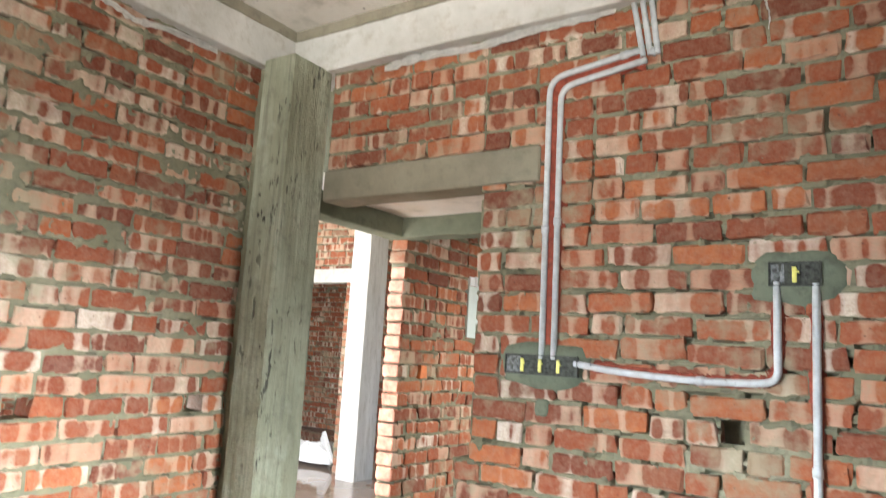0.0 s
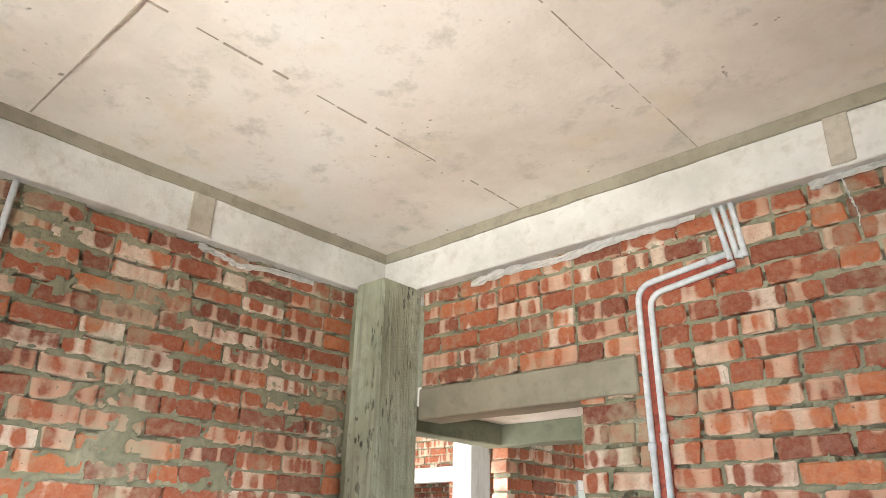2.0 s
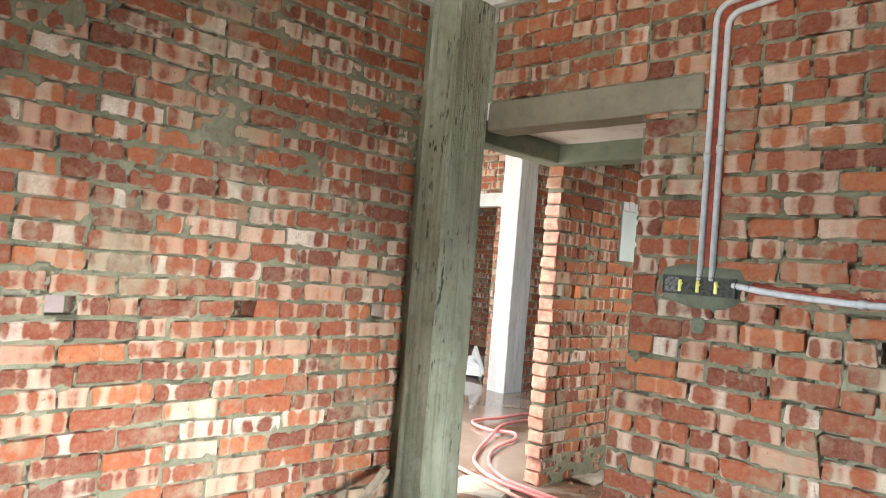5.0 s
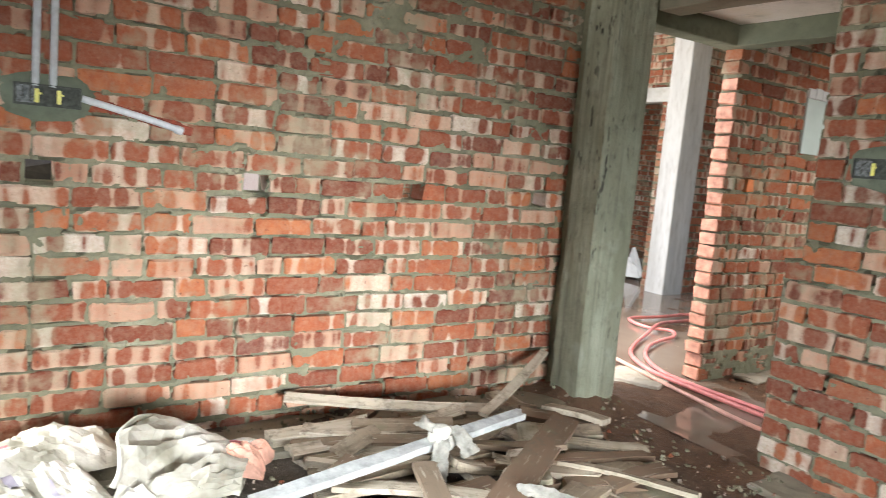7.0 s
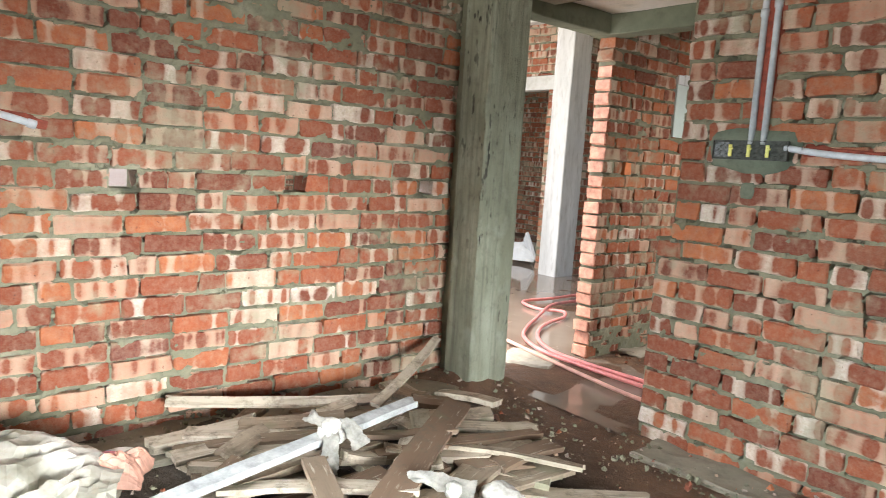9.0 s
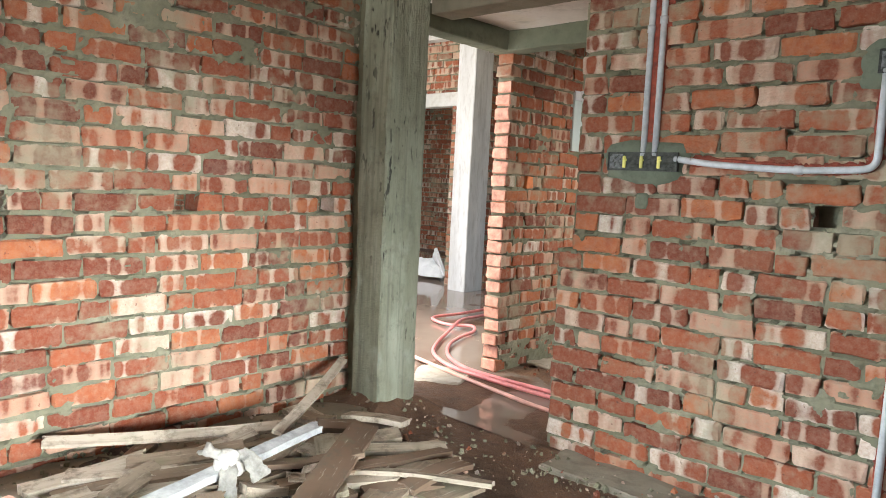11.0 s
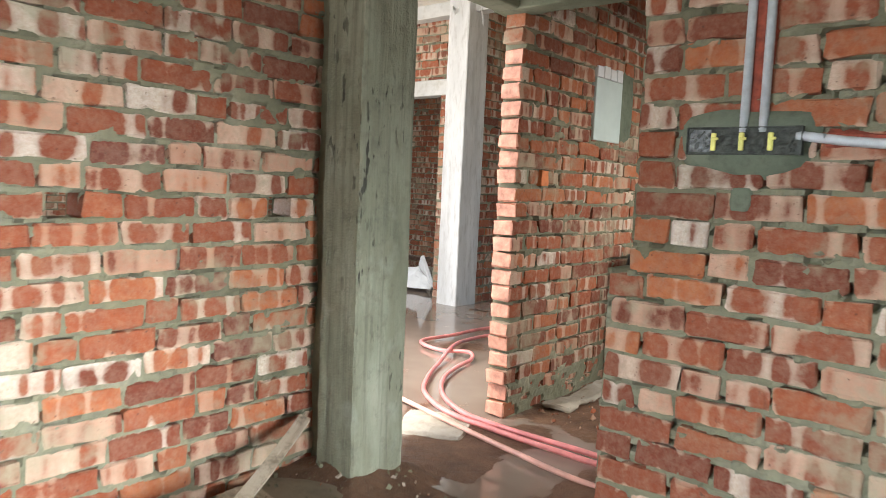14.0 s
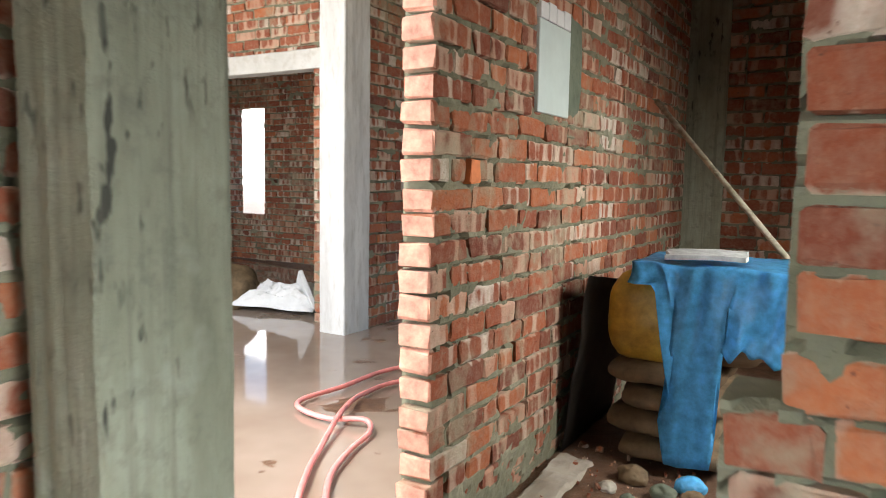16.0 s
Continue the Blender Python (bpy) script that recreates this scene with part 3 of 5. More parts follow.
# ground: one sheet, fine near the walk, reaching the horizon
def ground_height(x, y):
    p = Vector((x, y, 0))
    h = 0.010 * noise.noise(p * 2.3) + 0.006 * noise.noise(p * 7.0) + 0.004 * noise.noise(p * 23.0) + 0.0025 * noise.noise(p * 41.0)
    inside = -2.75 < x < 2.7 and -3.2 < y < 2.5
    if inside:
        h += 0.045 * max(0.0, 1 - (x - AX) / 0.35) * (0.7 + noise.noise(p * 4))
        if x > -1.6:
            h += 0.035 * max(0.0, 1 - (BY - y) / 0.25) * (0.8 + noise.noise(p * 5))
    foot = math.hypot(max(0.0, -2.605 - x, x + 2.397), max(0.0, 2.222 - y, y - 2.494))
    h += 0.075 * max(0.0, 1 - foot / 0.20) ** 2 * (0.8 + 0.9 * noise.noise(p * 9))
    if y > 1.9:
        h -= 0.016 * min(1.0, (y - 1.9) / 0.8)
    if x > -2.75 and y > 2.6:
        h += 0.022 * min(1.0, max(0.0, (x + 2.75) / 0.5)) * (0.7 + noise.noise(p * 2.2))
    if x < -2.8 and y < 2.5 or y > 10 or x > 2.8 or y < -3.4:
        h -= 0.12
    return h


def spread(lo, hi, step):
    return [-400, -120, -40, -16, lo - 2] + [lo + i * step for i in range(int((hi - lo) / step) + 1)] + [hi + 2, 16, 40, 120, 400]


xs, ys = spread(-5.6, 2.8, 0.03), spread(-3.4, 7.0, 0.03)
bm = bmesh.new()
vg = [[bm.verts.new((x, y, ground_height(x, y))) for y in ys] for x in xs]
for i in range(len(xs) - 1):
    for j in range(len(ys) - 1):
        bm.faces.new((vg[i][j], vg[i + 1][j], vg[i + 1][j + 1], vg[i][j + 1]))
tagged(link("ground", bm, M_GROUND, smooth=True), "trodden earth floor, dusty inside and muddy by the door", "ground", kind="structure")

bm = bmesh.new()
wv = [bm.verts.new((x, y, -0.0105)) for x, y in ((-9.5, 2.75), (-0.6, 2.45), (-0.6, 6.8), (-9.5, 8.9))]
bm.faces.new(wv)
tagged(link("water", bm, M_WATER), "shallow muddy water standing on the floor", "water", kind="structure")

# ---------------------------------------------------------------- materials of the things
def wood_material():
    k = Mat("weathered_wood", 0.85)
    p = k.pos(True)
    r = k.n("ObjectInfo").outputs["Random"]
    off = k.n("CombineXYZ")
    k.wire(k.math("MULTIPLY", r, 53.0), off.inputs[0])
    k.wire(k.math("MULTIPLY", r, 19.0), off.inputs[1])
    add = k.n("VectorMath")
    k.wire(p, add.inputs[0])
    k.wire(off.outputs[0], add.inputs[1])
    g = k.noise(k.scaled(add.outputs[0], (2.5, 30.0, 30.0)), 1.0, 5, 0.65)
    d = k.noise(add.outputs[0], 12, 5, 0.75)
    base = k.ramp(r, [(0.0, (0.17, 0.11, 0.07)), (0.3, (0.27, 0.21, 0.145)), (0.6, (0.39, 0.33, 0.245)), (0.85, (0.54, 0.47, 0.365)), (1.0, (0.26, 0.26, 0.165))])
    col = k.mix(k.ramp(g, [(0.3, (0.5,)), (0.5, (0.0,))]), base, (0.12, 0.09, 0.06))
    col = k.mix(k.ramp(d, [(0.50, (0.0,)), (0.66, (0.75,))]), col, (0.13, 0.105, 0.072))
    col = k.mix(k.ramp(k.noise(add.outputs[0], 5, 3, 0.6), [(0.56, (0.0,)), (0.68, (0.5,))]), col, (0.17, 0.17, 0.10))
    col = k.mix(k.ramp(k.noise(k.scaled(add.outputs[0], (6.0, 70.0, 70.0)), 1.0, 3, 0.6), [(0.6, (0.0,)), (0.72, (0.6,))]), col, (0.55, 0.49, 0.39))
    k.bump(k.math("ADD", g, k.math("MULTIPLY", d, 0.5)), 0.5, 0.006)
    return k.colour(col)


def woven_material():
    k = Mat("woven_sack", 0.7)
    p = k.pos(True)
    d, e = k.noise(p, 5, 4, 0.6), k.noise(p, 22, 4, 0.7)
    col = k.ramp(d, [(0.34, (0.21, 0.195, 0.145)), (0.5, (0.42, 0.395, 0.32)), (0.66, (0.58, 0.55, 0.48))])
    col = k.mix(k.ramp(e, [(0.55, (0.0,)), (0.7, (0.55,))]), col, (0.36, 0.30, 0.22))
    k.bump(e, 0.3, 0.004)
    return k.colour(col)


M_WOOD = wood_material()
M_SACK = woven_material()
M_PRINT = plain("faded_red_print", (0.42, 0.12, 0.12), 0.8, vary=0.3)
M_GREY_PRINT = plain("faded_grey_print", (0.24, 0.21, 0.24), 0.8, vary=0.3)
M_CHASE = plain("cut_red_brick", (0.27, 0.062, 0.036), 0.9, vary=0.5, scale=40)
M_PINK = plain("pink_sack", (0.66, 0.36, 0.26), 0.7, vary=0.5, scale=8)
M_PVC = plain("grey_conduit_plastic", (0.52, 0.55, 0.56), 0.35, vary=0.2, scale=30)
M_METAL = plain("rusty_box_metal", (0.06, 0.065, 0.055), 0.6, 0.4, 0.6, 60)
M_KNOCK = plain("crumpled_grey_film", (0.16, 0.17, 0.17), 0.3, 0.2, 0.7, 90)
M_WIRE = plain("yellow_green_wire", (0.75, 0.72, 0.18), 0.45)
M_PATCH = concrete("fresh_cement_patch", (0.095, 0.115, 0.08), (0.17, 0.19, 0.135), (0.07, 0.08, 0.055), scale=2.5)
M_CLOTH = plain("dusty_white_cloth", (0.46, 0.44, 0.38), 0.85, vary=0.4, scale=25)
M_HOSE = plain("pink_red_hose", (0.80, 0.27, 0.25), 0.35, vary=0.3, scale=9)
M_HOSE2 = plain("muddy_pink_hose", (0.78, 0.42, 0.33), 0.4, vary=0.3, scale=6)
M_TARP = plain("blue_tarpaulin", (0.10, 0.40, 0.70), 0.24, vary=0.35, scale=20)
M_YELLOW = plain("yellow_plastic_sack", (0.55, 0.34, 0.05), 0.35, vary=0.4, scale=12)
M_BROWN = plain("brown_paper_sack", (0.17, 0.115, 0.06), 0.8, vary=0.5, scale=10)
M_BLACK = plain("shade_black", (0.055, 0.046, 0.038), 0.5, vary=0.5, scale=12)
M_PANEL = plain("pale_panel_sheet", (0.50, 0.57, 0.53), 0.6, vary=0.08, scale=6)
M_FOAM = plain("white_foam", (0.62, 0.62, 0.60), 0.8, vary=0.1)
M_STONE = concrete("pale_stone", (0.34, 0.28, 0.22), (0.50, 0.43, 0.36), (0.24, 0.18, 0.13), scale=2.0)
M_PAPER = plain("torn_white_paper", (0.74, 0.74, 0.70), 0.8, vary=0.2, scale=30)
M_BAR = plain("whitewashed_batten", (0.40, 0.41, 0.39), 0.7, vary=0.4, scale=18)


def thing(name, label, category, x=0, y=0, z=0, group=""):
    e = new(name)
    e.location = (x, y, z)
    return tagged(e, label, category, group)


def sub(name, bm, mat, parent, label="", smooth=False):
    """A part whose mesh is given in world places."""
    bmesh.ops.translate(bm, vec=-Vector(parent.location), verts=bm.verts[:])
    return part(name, bm, mat, parent, label, smooth)


def deep(name, bm, mat, root, parent, label="", smooth=False):
    """A piece of a part, its mesh given in world places."""
    bmesh.ops.translate(bm, vec=-Vector(root.location), verts=bm.verts[:])
    return part(name, bm, mat, parent, label, smooth)


def blob(cx, cz, rx, rz, face, axis, seed, proud=0.017, n=26):
    """An uneven patch of mortar on a wall: axis "y" on the north wall, "x" on the west wall."""
    bm = bmesh.new()
    rings = []
    for ring in range(6):
        f = ring / 5
        row = []
        for s in range(n):
            a = 2 * math.pi * s / n
            c, q = math.cos(a), math.sin(a)
            sq = 1 / max(abs(c), abs(q)) ** 0.55
            k = f * sq * (1 + 0.16 * noise.noise(Vector((c * 1.7 + seed, q * 1.7, seed))) * (f > 0.5))
            d = proud * (1 - f ** 4) + 0.003 * noise.noise(Vector((c * f * 5, q * f * 5, seed)))
            if ring == 5:
                d = -0.012
            u, w = cx + rx * k * c, cz + rz * k * q
            row.append(bm.verts.new((u, face - d, w) if axis == "y" else (face + d, u, w)))
        rings.append(row)
    for a, b in zip(rings, rings[1:]):
        for s in range(n):
            bm.faces.new((a[s], a[(s + 1) % n], b[(s + 1) % n], b[s]))
    bmesh.ops.remove_doubles(bm, verts=bm.verts[:], dist=0.0005)
    bmesh.ops.recalc_face_normals(bm, faces=bm.faces[:])
    return bm


def on_wall(axis, face, u0, z0, u1, z1, d0, d1):
    """A bevelled box on a wall, from u0 to u1 along it, standing d0 to d1 proud."""
    bm = bmesh.new()
    if axis == "y":
        box(bm, u0, face - d1, z0, u1, face - d0, z1)
    else:
        box(bm, face + d0, u0, z0, face + d1, u1, z1)
    bmesh.ops.bevel(bm, geom=bm.edges[:], offset=min(0.003, (u1 - u0) * 0.2, (d1 - d0) * 0.3), segments=1, affect="EDGES")
    bmesh.ops.recalc_face_normals(bm, faces=bm.faces[:])
    return bm


def switch_box(label, axis, face, u, z, width, height, cells, wires, seed, patch):
    """A sunk metal switch box in a fresh cement patch."""
    t = thing("switch_box", label, "electrical box", *((u, face, z) if axis == "y" else (face, u, z)))
    px, pz, prx, prz = patch
    sub("cement_patch", blob(u + px, z + pz, prx, prz, face, axis, seed), M_PATCH, t, "grey-green cement patch", True)
    sub("back", on_wall(axis, face, u - width / 2, z - height / 2, u + width / 2, z + height / 2, -0.03, 0.0185), M_METAL, t)
    for s in (-1, 1):
        sub("rim", on_wall(axis, face, u - width / 2 - 0.003, z + s * height / 2 - 0.002, u + width / 2 + 0.003, z + s * height / 2 + 0.002, 0.0, 0.024), M_METAL, t)
        sub("rim", on_wall(axis, face, u + s * width / 2 - 0.002, z - height / 2, u + s * width / 2 + 0.002, z + height / 2, 0.0, 0.024), M_METAL, t)
    cw, films = width / cells, []
    for c in range(cells):
        a = u - width / 2 + c * cw
        bm = bmesh.new()
        n = 9
        g = []
        for i in range(n):
            row = []
            for j in range(n):
                uu, zz = a + cw * (0.10 + 0.80 * i / (n - 1)), z - height * 0.42 + height * 0.84 * j / (n - 1)
                d = 0.0195 + 0.006 * noise.noise(Vector((uu * 90, zz * 90, seed + c)))
                row.append(bm.verts.new((uu, face - d, zz) if axis == "y" else (face + d, uu, zz)))
            g.append(row)
        for i in range(n - 1):
            for j in range(n - 1):
                bm.faces.new((g[i][j], g[i + 1][j], g[i + 1][j + 1], g[i][j + 1]))
        films.append(sub("cover_film", bm, M_KNOCK if c == 0 else M_METAL, t))
    for c in wires:
        film = films[min(int(c), cells - 1)]
        a = u - width / 2 + c * cw
        deep("wire_end", on_wall(axis, face, a - 0.007, z - height * 0.38, a + 0.007, z + height * 0.30, 0.021, 0.029), M_WIRE, t, film, "yellow-green wire end")
        deep("wire_end", on_wall(axis, face, a - 0.003, z + height * 0.02, a + 0.015, z + height * 0.12, 0.029, 0.034), M_WIRE, t, film, "yellow-green wire end")
    return t


def conduit(label, runs, base, straps=(), r=0.0125):
    t = thing("conduit", label, "conduit", *base)
    pipes = [sub("pipe", tube(run, r, 10), M_PVC, t, "", True) for run in runs]
    for i, (p, axis) in enumerate(straps):
        bm = tube([Vector(p) - Vector(axis) * 0.014, Vector(p) + Vector(axis) * 0.014], r * 1.28, 10)
        deep("coupling", bm, M_PVC, t, pipes[i % len(pipes)], "", True)
    return t


# ---------------------------------------------------------------- north wall: boxes and conduits
N = BY - 0.011
switch_box("dark metal four-gang switch box in fresh cement patch", "y", BY, -1.165, 1.322, 0.30, 0.072, 4, (1, 2, 3), 3.0, (0.0, 0.0, 0.195, 0.10))
switch_box("grey two-gang switch box in fresh cement patch", "y", BY, -0.285, 1.66, 0.15, 0.075, 3, (1.5,), 8.0, (0.0, -0.01, 0.15, 0.10))
conduit("two grey plastic conduits bending up the brick wall",
        [bent_line([(-1.165, N, 1.345), (-1.172, N, 2.475), (-0.80, N, 2.525)], 0.07),
         bent_line([(-1.115, N, 1.345), (-1.122, N, 2.43), (-0.775, N, 2.482)], 0.06)],
        (-1.14, N, 1.345), [((-1.169, N, 1.85), (0, 0, 1)), ((-1.119, N, 1.88), (0, 0, 1)), ((-0.86, N, 2.517), (1, 0, 0.13))])
conduit("three grey plastic conduits rising into the beam",
        [[(-0.762 + dx * 0.8, N, 2.50), (-0.797 + dx, N, 2.74)] for dx in (-0.035, 0.0, 0.035)], (-0.78, N, 2.5),
        [((-0.752, N, 2.51), (0.3, 0, 0.9))], 0.0115)
conduit("grey plastic conduit sagging between two switch boxes",
        [bent_line(smooth_line([(-1.03, BY - 0.012, 1.335), (-0.86, N, 1.315), (-0.60, N, 1.302), (-0.42, N, 1.305)], 6) + [Vector((-0.338, N, 1.312)), Vector((-0.338, N, 1.635))], 0.05)],
        (-0.7, N, 1.31), [((-0.575, N, 1.302), (1, 0, 0))])
conduit("grey plastic conduit running down from a switch box", [[(-0.225, N, 1.63), (-0.232, N, 0.9), (-0.240, N, 0.03)]], (-0.23, N, 0.03), [((-0.231, N, 1.05), (0, 0, 1))])
t = thing("cement_plug", "grey cement plug filling a scaffold hole", "cement plug", -1.163, BY, 1.16)
sub("plug", blob(-1.163, 1.162, 0.035, 0.04, BY, "y", 12.0, 0.006, 14), M_PATCH, t, "", True)

def chase(label, pts, width, axis, face, seed):
    """A groove cut for a conduit: a raw red bed with broken edges."""
    line, rows = bent_line(pts, 0.06, 4), []
    fine = [a.lerp(b, k / 6) for a, b in zip(line, line[1:]) for k in range(6)] + [line[-1]]
    bm = bmesh.new()
    out = Vector((0, -1, 0)) if axis == "y" else Vector((1, 0, 0))
    for i, p in enumerate(fine):
        d = (fine[min(i + 1, len(fine) - 1)] - fine[max(i - 1, 0)]).normalized()
        side = d.cross(out)
        row = []
        for j in range(5):
            f = j / 2 - 1
            w = width * (0.8 + 0.55 * noise.noise(Vector((i * 0.9, f * 3, seed)))) * f
            base = p + side * w
            depth = 0.0065 - 0.02 * (abs(f) > 0.9) + 0.002 * noise.noise(Vector((i * 0.7, j * 1.3, seed)))
            if axis == "y":
                base.y = face - depth
            else:
                base.x = face + depth
            row.append(bm.verts.new(base))
        rows.append(row)
    for a, b in zip(rows, rows[1:]):
        for j in range(4):
            bm.faces.new((a[j], a[j + 1], b[j + 1], b[j]))
    bmesh.ops.recalc_face_normals(bm, faces=bm.faces[:])
    return tagged(link("trim_chase", bm, M_CHASE), label, "chase", kind="structure")


chase("raw red groove cut in the bricks for conduits", [(-1.142, BY, 1.40), (-1.147, BY, 2.45), (-0.79, BY, 2.503)], 0.062, "y", BY, 1.0)
chase("raw red groove cut in the bricks for a conduit", [(-0.96, BY, 1.327), (-0.60, BY, 1.306), (-0.338, BY, 1.312), (-0.338, BY, 1.56)], 0.034, "y", BY, 2.0)
chase("raw red groove cut in the bricks for a conduit", [(-0.228, BY, 1.56), (-0.232, BY, 0.9), (-0.240, BY, 0.06)], 0.032, "y", BY, 3.0)

# ---------------------------------------------------------------- west wall: box and conduits
W = AX + 0.011
chase("raw red groove cut in the bricks for a conduit stub", [(AX, -0.02, 1.305), (AX, 0.10, 1.285), (AX, 0.32, 1.235)], 0.034, "x", AX, 4.0)
switch_box("dark metal switch box in fresh cement patch", "x", AX, -0.165, 1.315, 0.20, 0.07, 3, (1, 2), 5.0, (0.0, -0.005, 0.16, 0.085))
conduit("two grey plastic conduits bending up to the beam",
        [bent_line([(W, -0.203, 1.345), (W, -0.190, 2.40), (W, 0.605, 2.43), (W, 0.615, 2.72)], 0.06),
         bent_line([(W, -0.150, 1.345), (W, -0.140, 2.36), (W, 0.575, 2.385), (W, 0.585, 2.44)], 0.06)], (W, -0.17, 1.345))
conduit("short grey plastic conduit stub with open end", [smooth_line([(AX + 0.012, -0.06, 1.318), (W, 0.06, 1.292), (W, 0.19, 1.262), (AX + 0.012, 0.285, 1.236)], 6)], (W, 0.1, 1.28), [((AX + 0.01, 0.27, 1.24), (0, 0.95, -0.28))])

# ---------------------------------------------------------------- scraps of paper and cement under the beams
def torn_strip(name, label, category, pts, width, mat, seed):
    """A crumpled strip along points."""
    line = smooth_line(pts, 7)
    bm = bmesh.new()
    rows = []
    for i, p in enumerate(line):
        w = width * (0.55 + 0.75 * abs(noise.noise(Vector((i * 0.33, seed, 1)))))
        row = []
        for j in range(5):
            f = j / 4 - 0.5
            d = 0.008 * noise.noise(Vector((i * 0.7, j * 0.9, seed)))
            row.append(bm.verts.new(p + Vector((d, d - 0.006 * abs(f), f * 2 * w))))
        rows.append(row)
    for a, b in zip(rows, rows[1:]):
        for j in range(4):
            bm.faces.new((a[j], a[j + 1], b[j + 1], b[j]))
    bmesh.ops.solidify(bm, geom=bm.faces[:], thickness=0.004)
    bmesh.ops.recalc_face_normals(bm, faces=bm.faces[:])
    return tagged(link(name, bm, mat), label, category)


torn_strip("cement_crust", "white cement crust along the beam's lower edge", "cement crust", [(-2.05, BY - 0.012, 2.685), (-1.8, BY - 0.012, 2.70), (-1.55, BY - 0.014, 2.685), (-1.3, BY - 0.016, 2.70), (-1.1, BY - 0.014, 2.708), (-0.9, BY - 0.01, 2.715)], 0.026, M_PAPER, 4.0)
torn_strip("cement_crust", "white cement crust along the beam's lower edge", "cement crust", [(-0.48, BY - 0.012, 2.70), (-0.36, BY - 0.014, 2.708), (-0.2, BY - 0.012, 2.71), (0.1, BY - 0.01, 2.71)], 0.022, M_PAPER, 9.0)
torn_strip("plastic_scrap", "white plastic scrap hanging below the beam", "plastic scrap", [(-0.375, BY - 0.02, 2.70), (-0.365, BY - 0.016, 2.63), (-0.35, BY - 0.018, 2.57), (-0.352, BY - 0.012, 2.52)], 0.02, M_PAPER, 2.0)
torn_strip("cement_crust", "pale cement crust under the beam", "cement crust", [(AX + 0.014, 1.36, 2.70), (AX + 0.014, 1.48, 2.685), (AX + 0.016, 1.58, 2.665), (AX + 0.012, 1.72, 2.69), (AX + 0.012, 2.0, 2.70)], 0.022, M_PAPER, 6.0)

torn_strip("plastic_scrap", "pale pink plastic scrap hanging by the far column", "plastic scrap", [(-4.74, 5.845, 2.90), (-4.72, 5.842, 2.83), (-4.70, 5.835, 2.76), (-4.68, 5.83, 2.71)], 0.05, M_PAPER, 3.0)
torn_strip("plastic_scrap", "pale plastic scrap caught on the beam", "plastic scrap", [(-5.0, 5.742, 2.88), (-4.96, 5.738, 2.82), (-4.92, 5.742, 2.84)], 0.035, M_PAPER, 7.0)

# dark patches on the beams and tiny nail holes
for i, (x0, y0, x1, y1) in enumerate(((-2.64, 1.27, -2.622, 1.38), (-0.39, 2.434, -0.31, 2.45))):
    bm = rough_box(x0, y0, BEAM + 0.01, x1, y1, SLAB - 0.05, 0.03, 0.004, 0.003, 0.002)
    tagged(link("trim_patch_" + "ab"[i], bm, M_RIDGE), "dark cement patch on the pale beam", "patch", kind="structure")

# ---------------------------------------------------------------- distribution panel in the passage wall
t = thing("panel_box", "pale green-grey panel sheet sunk in the brick wall", "panel box", -2.52, 4.29, 1.47)
sub("cement_patch", blob(4.46, 1.68, 0.17, 0.235, -2.52, "x", 21.0, 0.007, 30), M_PATCH, t, "grey-green cement surround", True)
sub("sheet", on_wall("x", -2.52, 4.11, 1.465, 4.43, 1.82, -0.02, 0.012), M_PANEL, t, "pale green-grey sheet")
for k in range(4):
    y0 = 4.115 + k * 0.079
    sub("foam_block", on_wall("x", -2.52, y0, 1.822, y0 + 0.072, 1.885 + 0.008 * (k % 2), -0.02, 0.014), M_FOAM, t, "white foam block")
lb = brick_mesh("bat", 2).copy()
lb.materials[0] = plain("orange_brick", (0.72, 0.24, 0.09), 0.8)
b = new("loose_brick", lb)
b.matrix_world = at(-2.508, 3.628, Z0 + 14 * COURSE, FACE_EAST) @ Matrix.Diagonal((0.62, 1, 1.05, 1))
tagged(b, "bright orange brick bat set in a hole", "brick")

# ---------------------------------------------------------------- hoses
def hose(label, pts, mat, r=0.0135):
    bm = tube(smooth_line(pts, 9), r, 10)
    return tagged(link("hose", bm, mat, smooth=True), label, "hose", "hoses on the wet floor")


HZ = 0.016
hose("pink-red garden hose kinked on the wet floor", [(-3.4, 6.0, HZ), (-3.86, 5.18, HZ), (-3.9, 4.62, HZ), (-3.93, 4.34, HZ), (-3.84, 4.22, HZ), (-3.62, 4.18, HZ), (-3.42, 4.22, HZ + 0.02), (-3.33, 4.14, HZ), (-3.27, 3.92, HZ), (-3.16, 3.66, HZ), (-2.95, 3.40, HZ), (-2.68, 3.24, HZ), (-2.40, 3.21, HZ), (-2.05, 3.22, HZ), (-1.8, 3.24, HZ), (-1.3, 3.4, HZ)], M_HOSE)
hose("pink-red garden hose curving on the wet floor", [(-3.2, 5.7, HZ), (-3.66, 4.98, HZ), (-3.72, 4.62, HZ), (-3.58, 4.25, HZ + 0.03), (-3.40, 3.88, HZ), (-3.25, 3.62, HZ), (-3.05, 3.36, HZ), (-2.75, 3.19, HZ), (-2.40, 3.15, HZ), (-2.05, 3.14, HZ), (-1.8, 3.15, HZ), (-1.3, 3.28, HZ)], M_HOSE)
hose("muddy pink hose lying across the doorway", [(-3.9, 3.3, HZ), (-3.4, 3.24, HZ), (-3.0, 3.16, HZ), (-2.6, 3.07, HZ), (-2.2, 2.99, HZ), (-1.82, 2.93, HZ), (-1.3, 2.95, HZ)], M_HOSE2, 0.012)

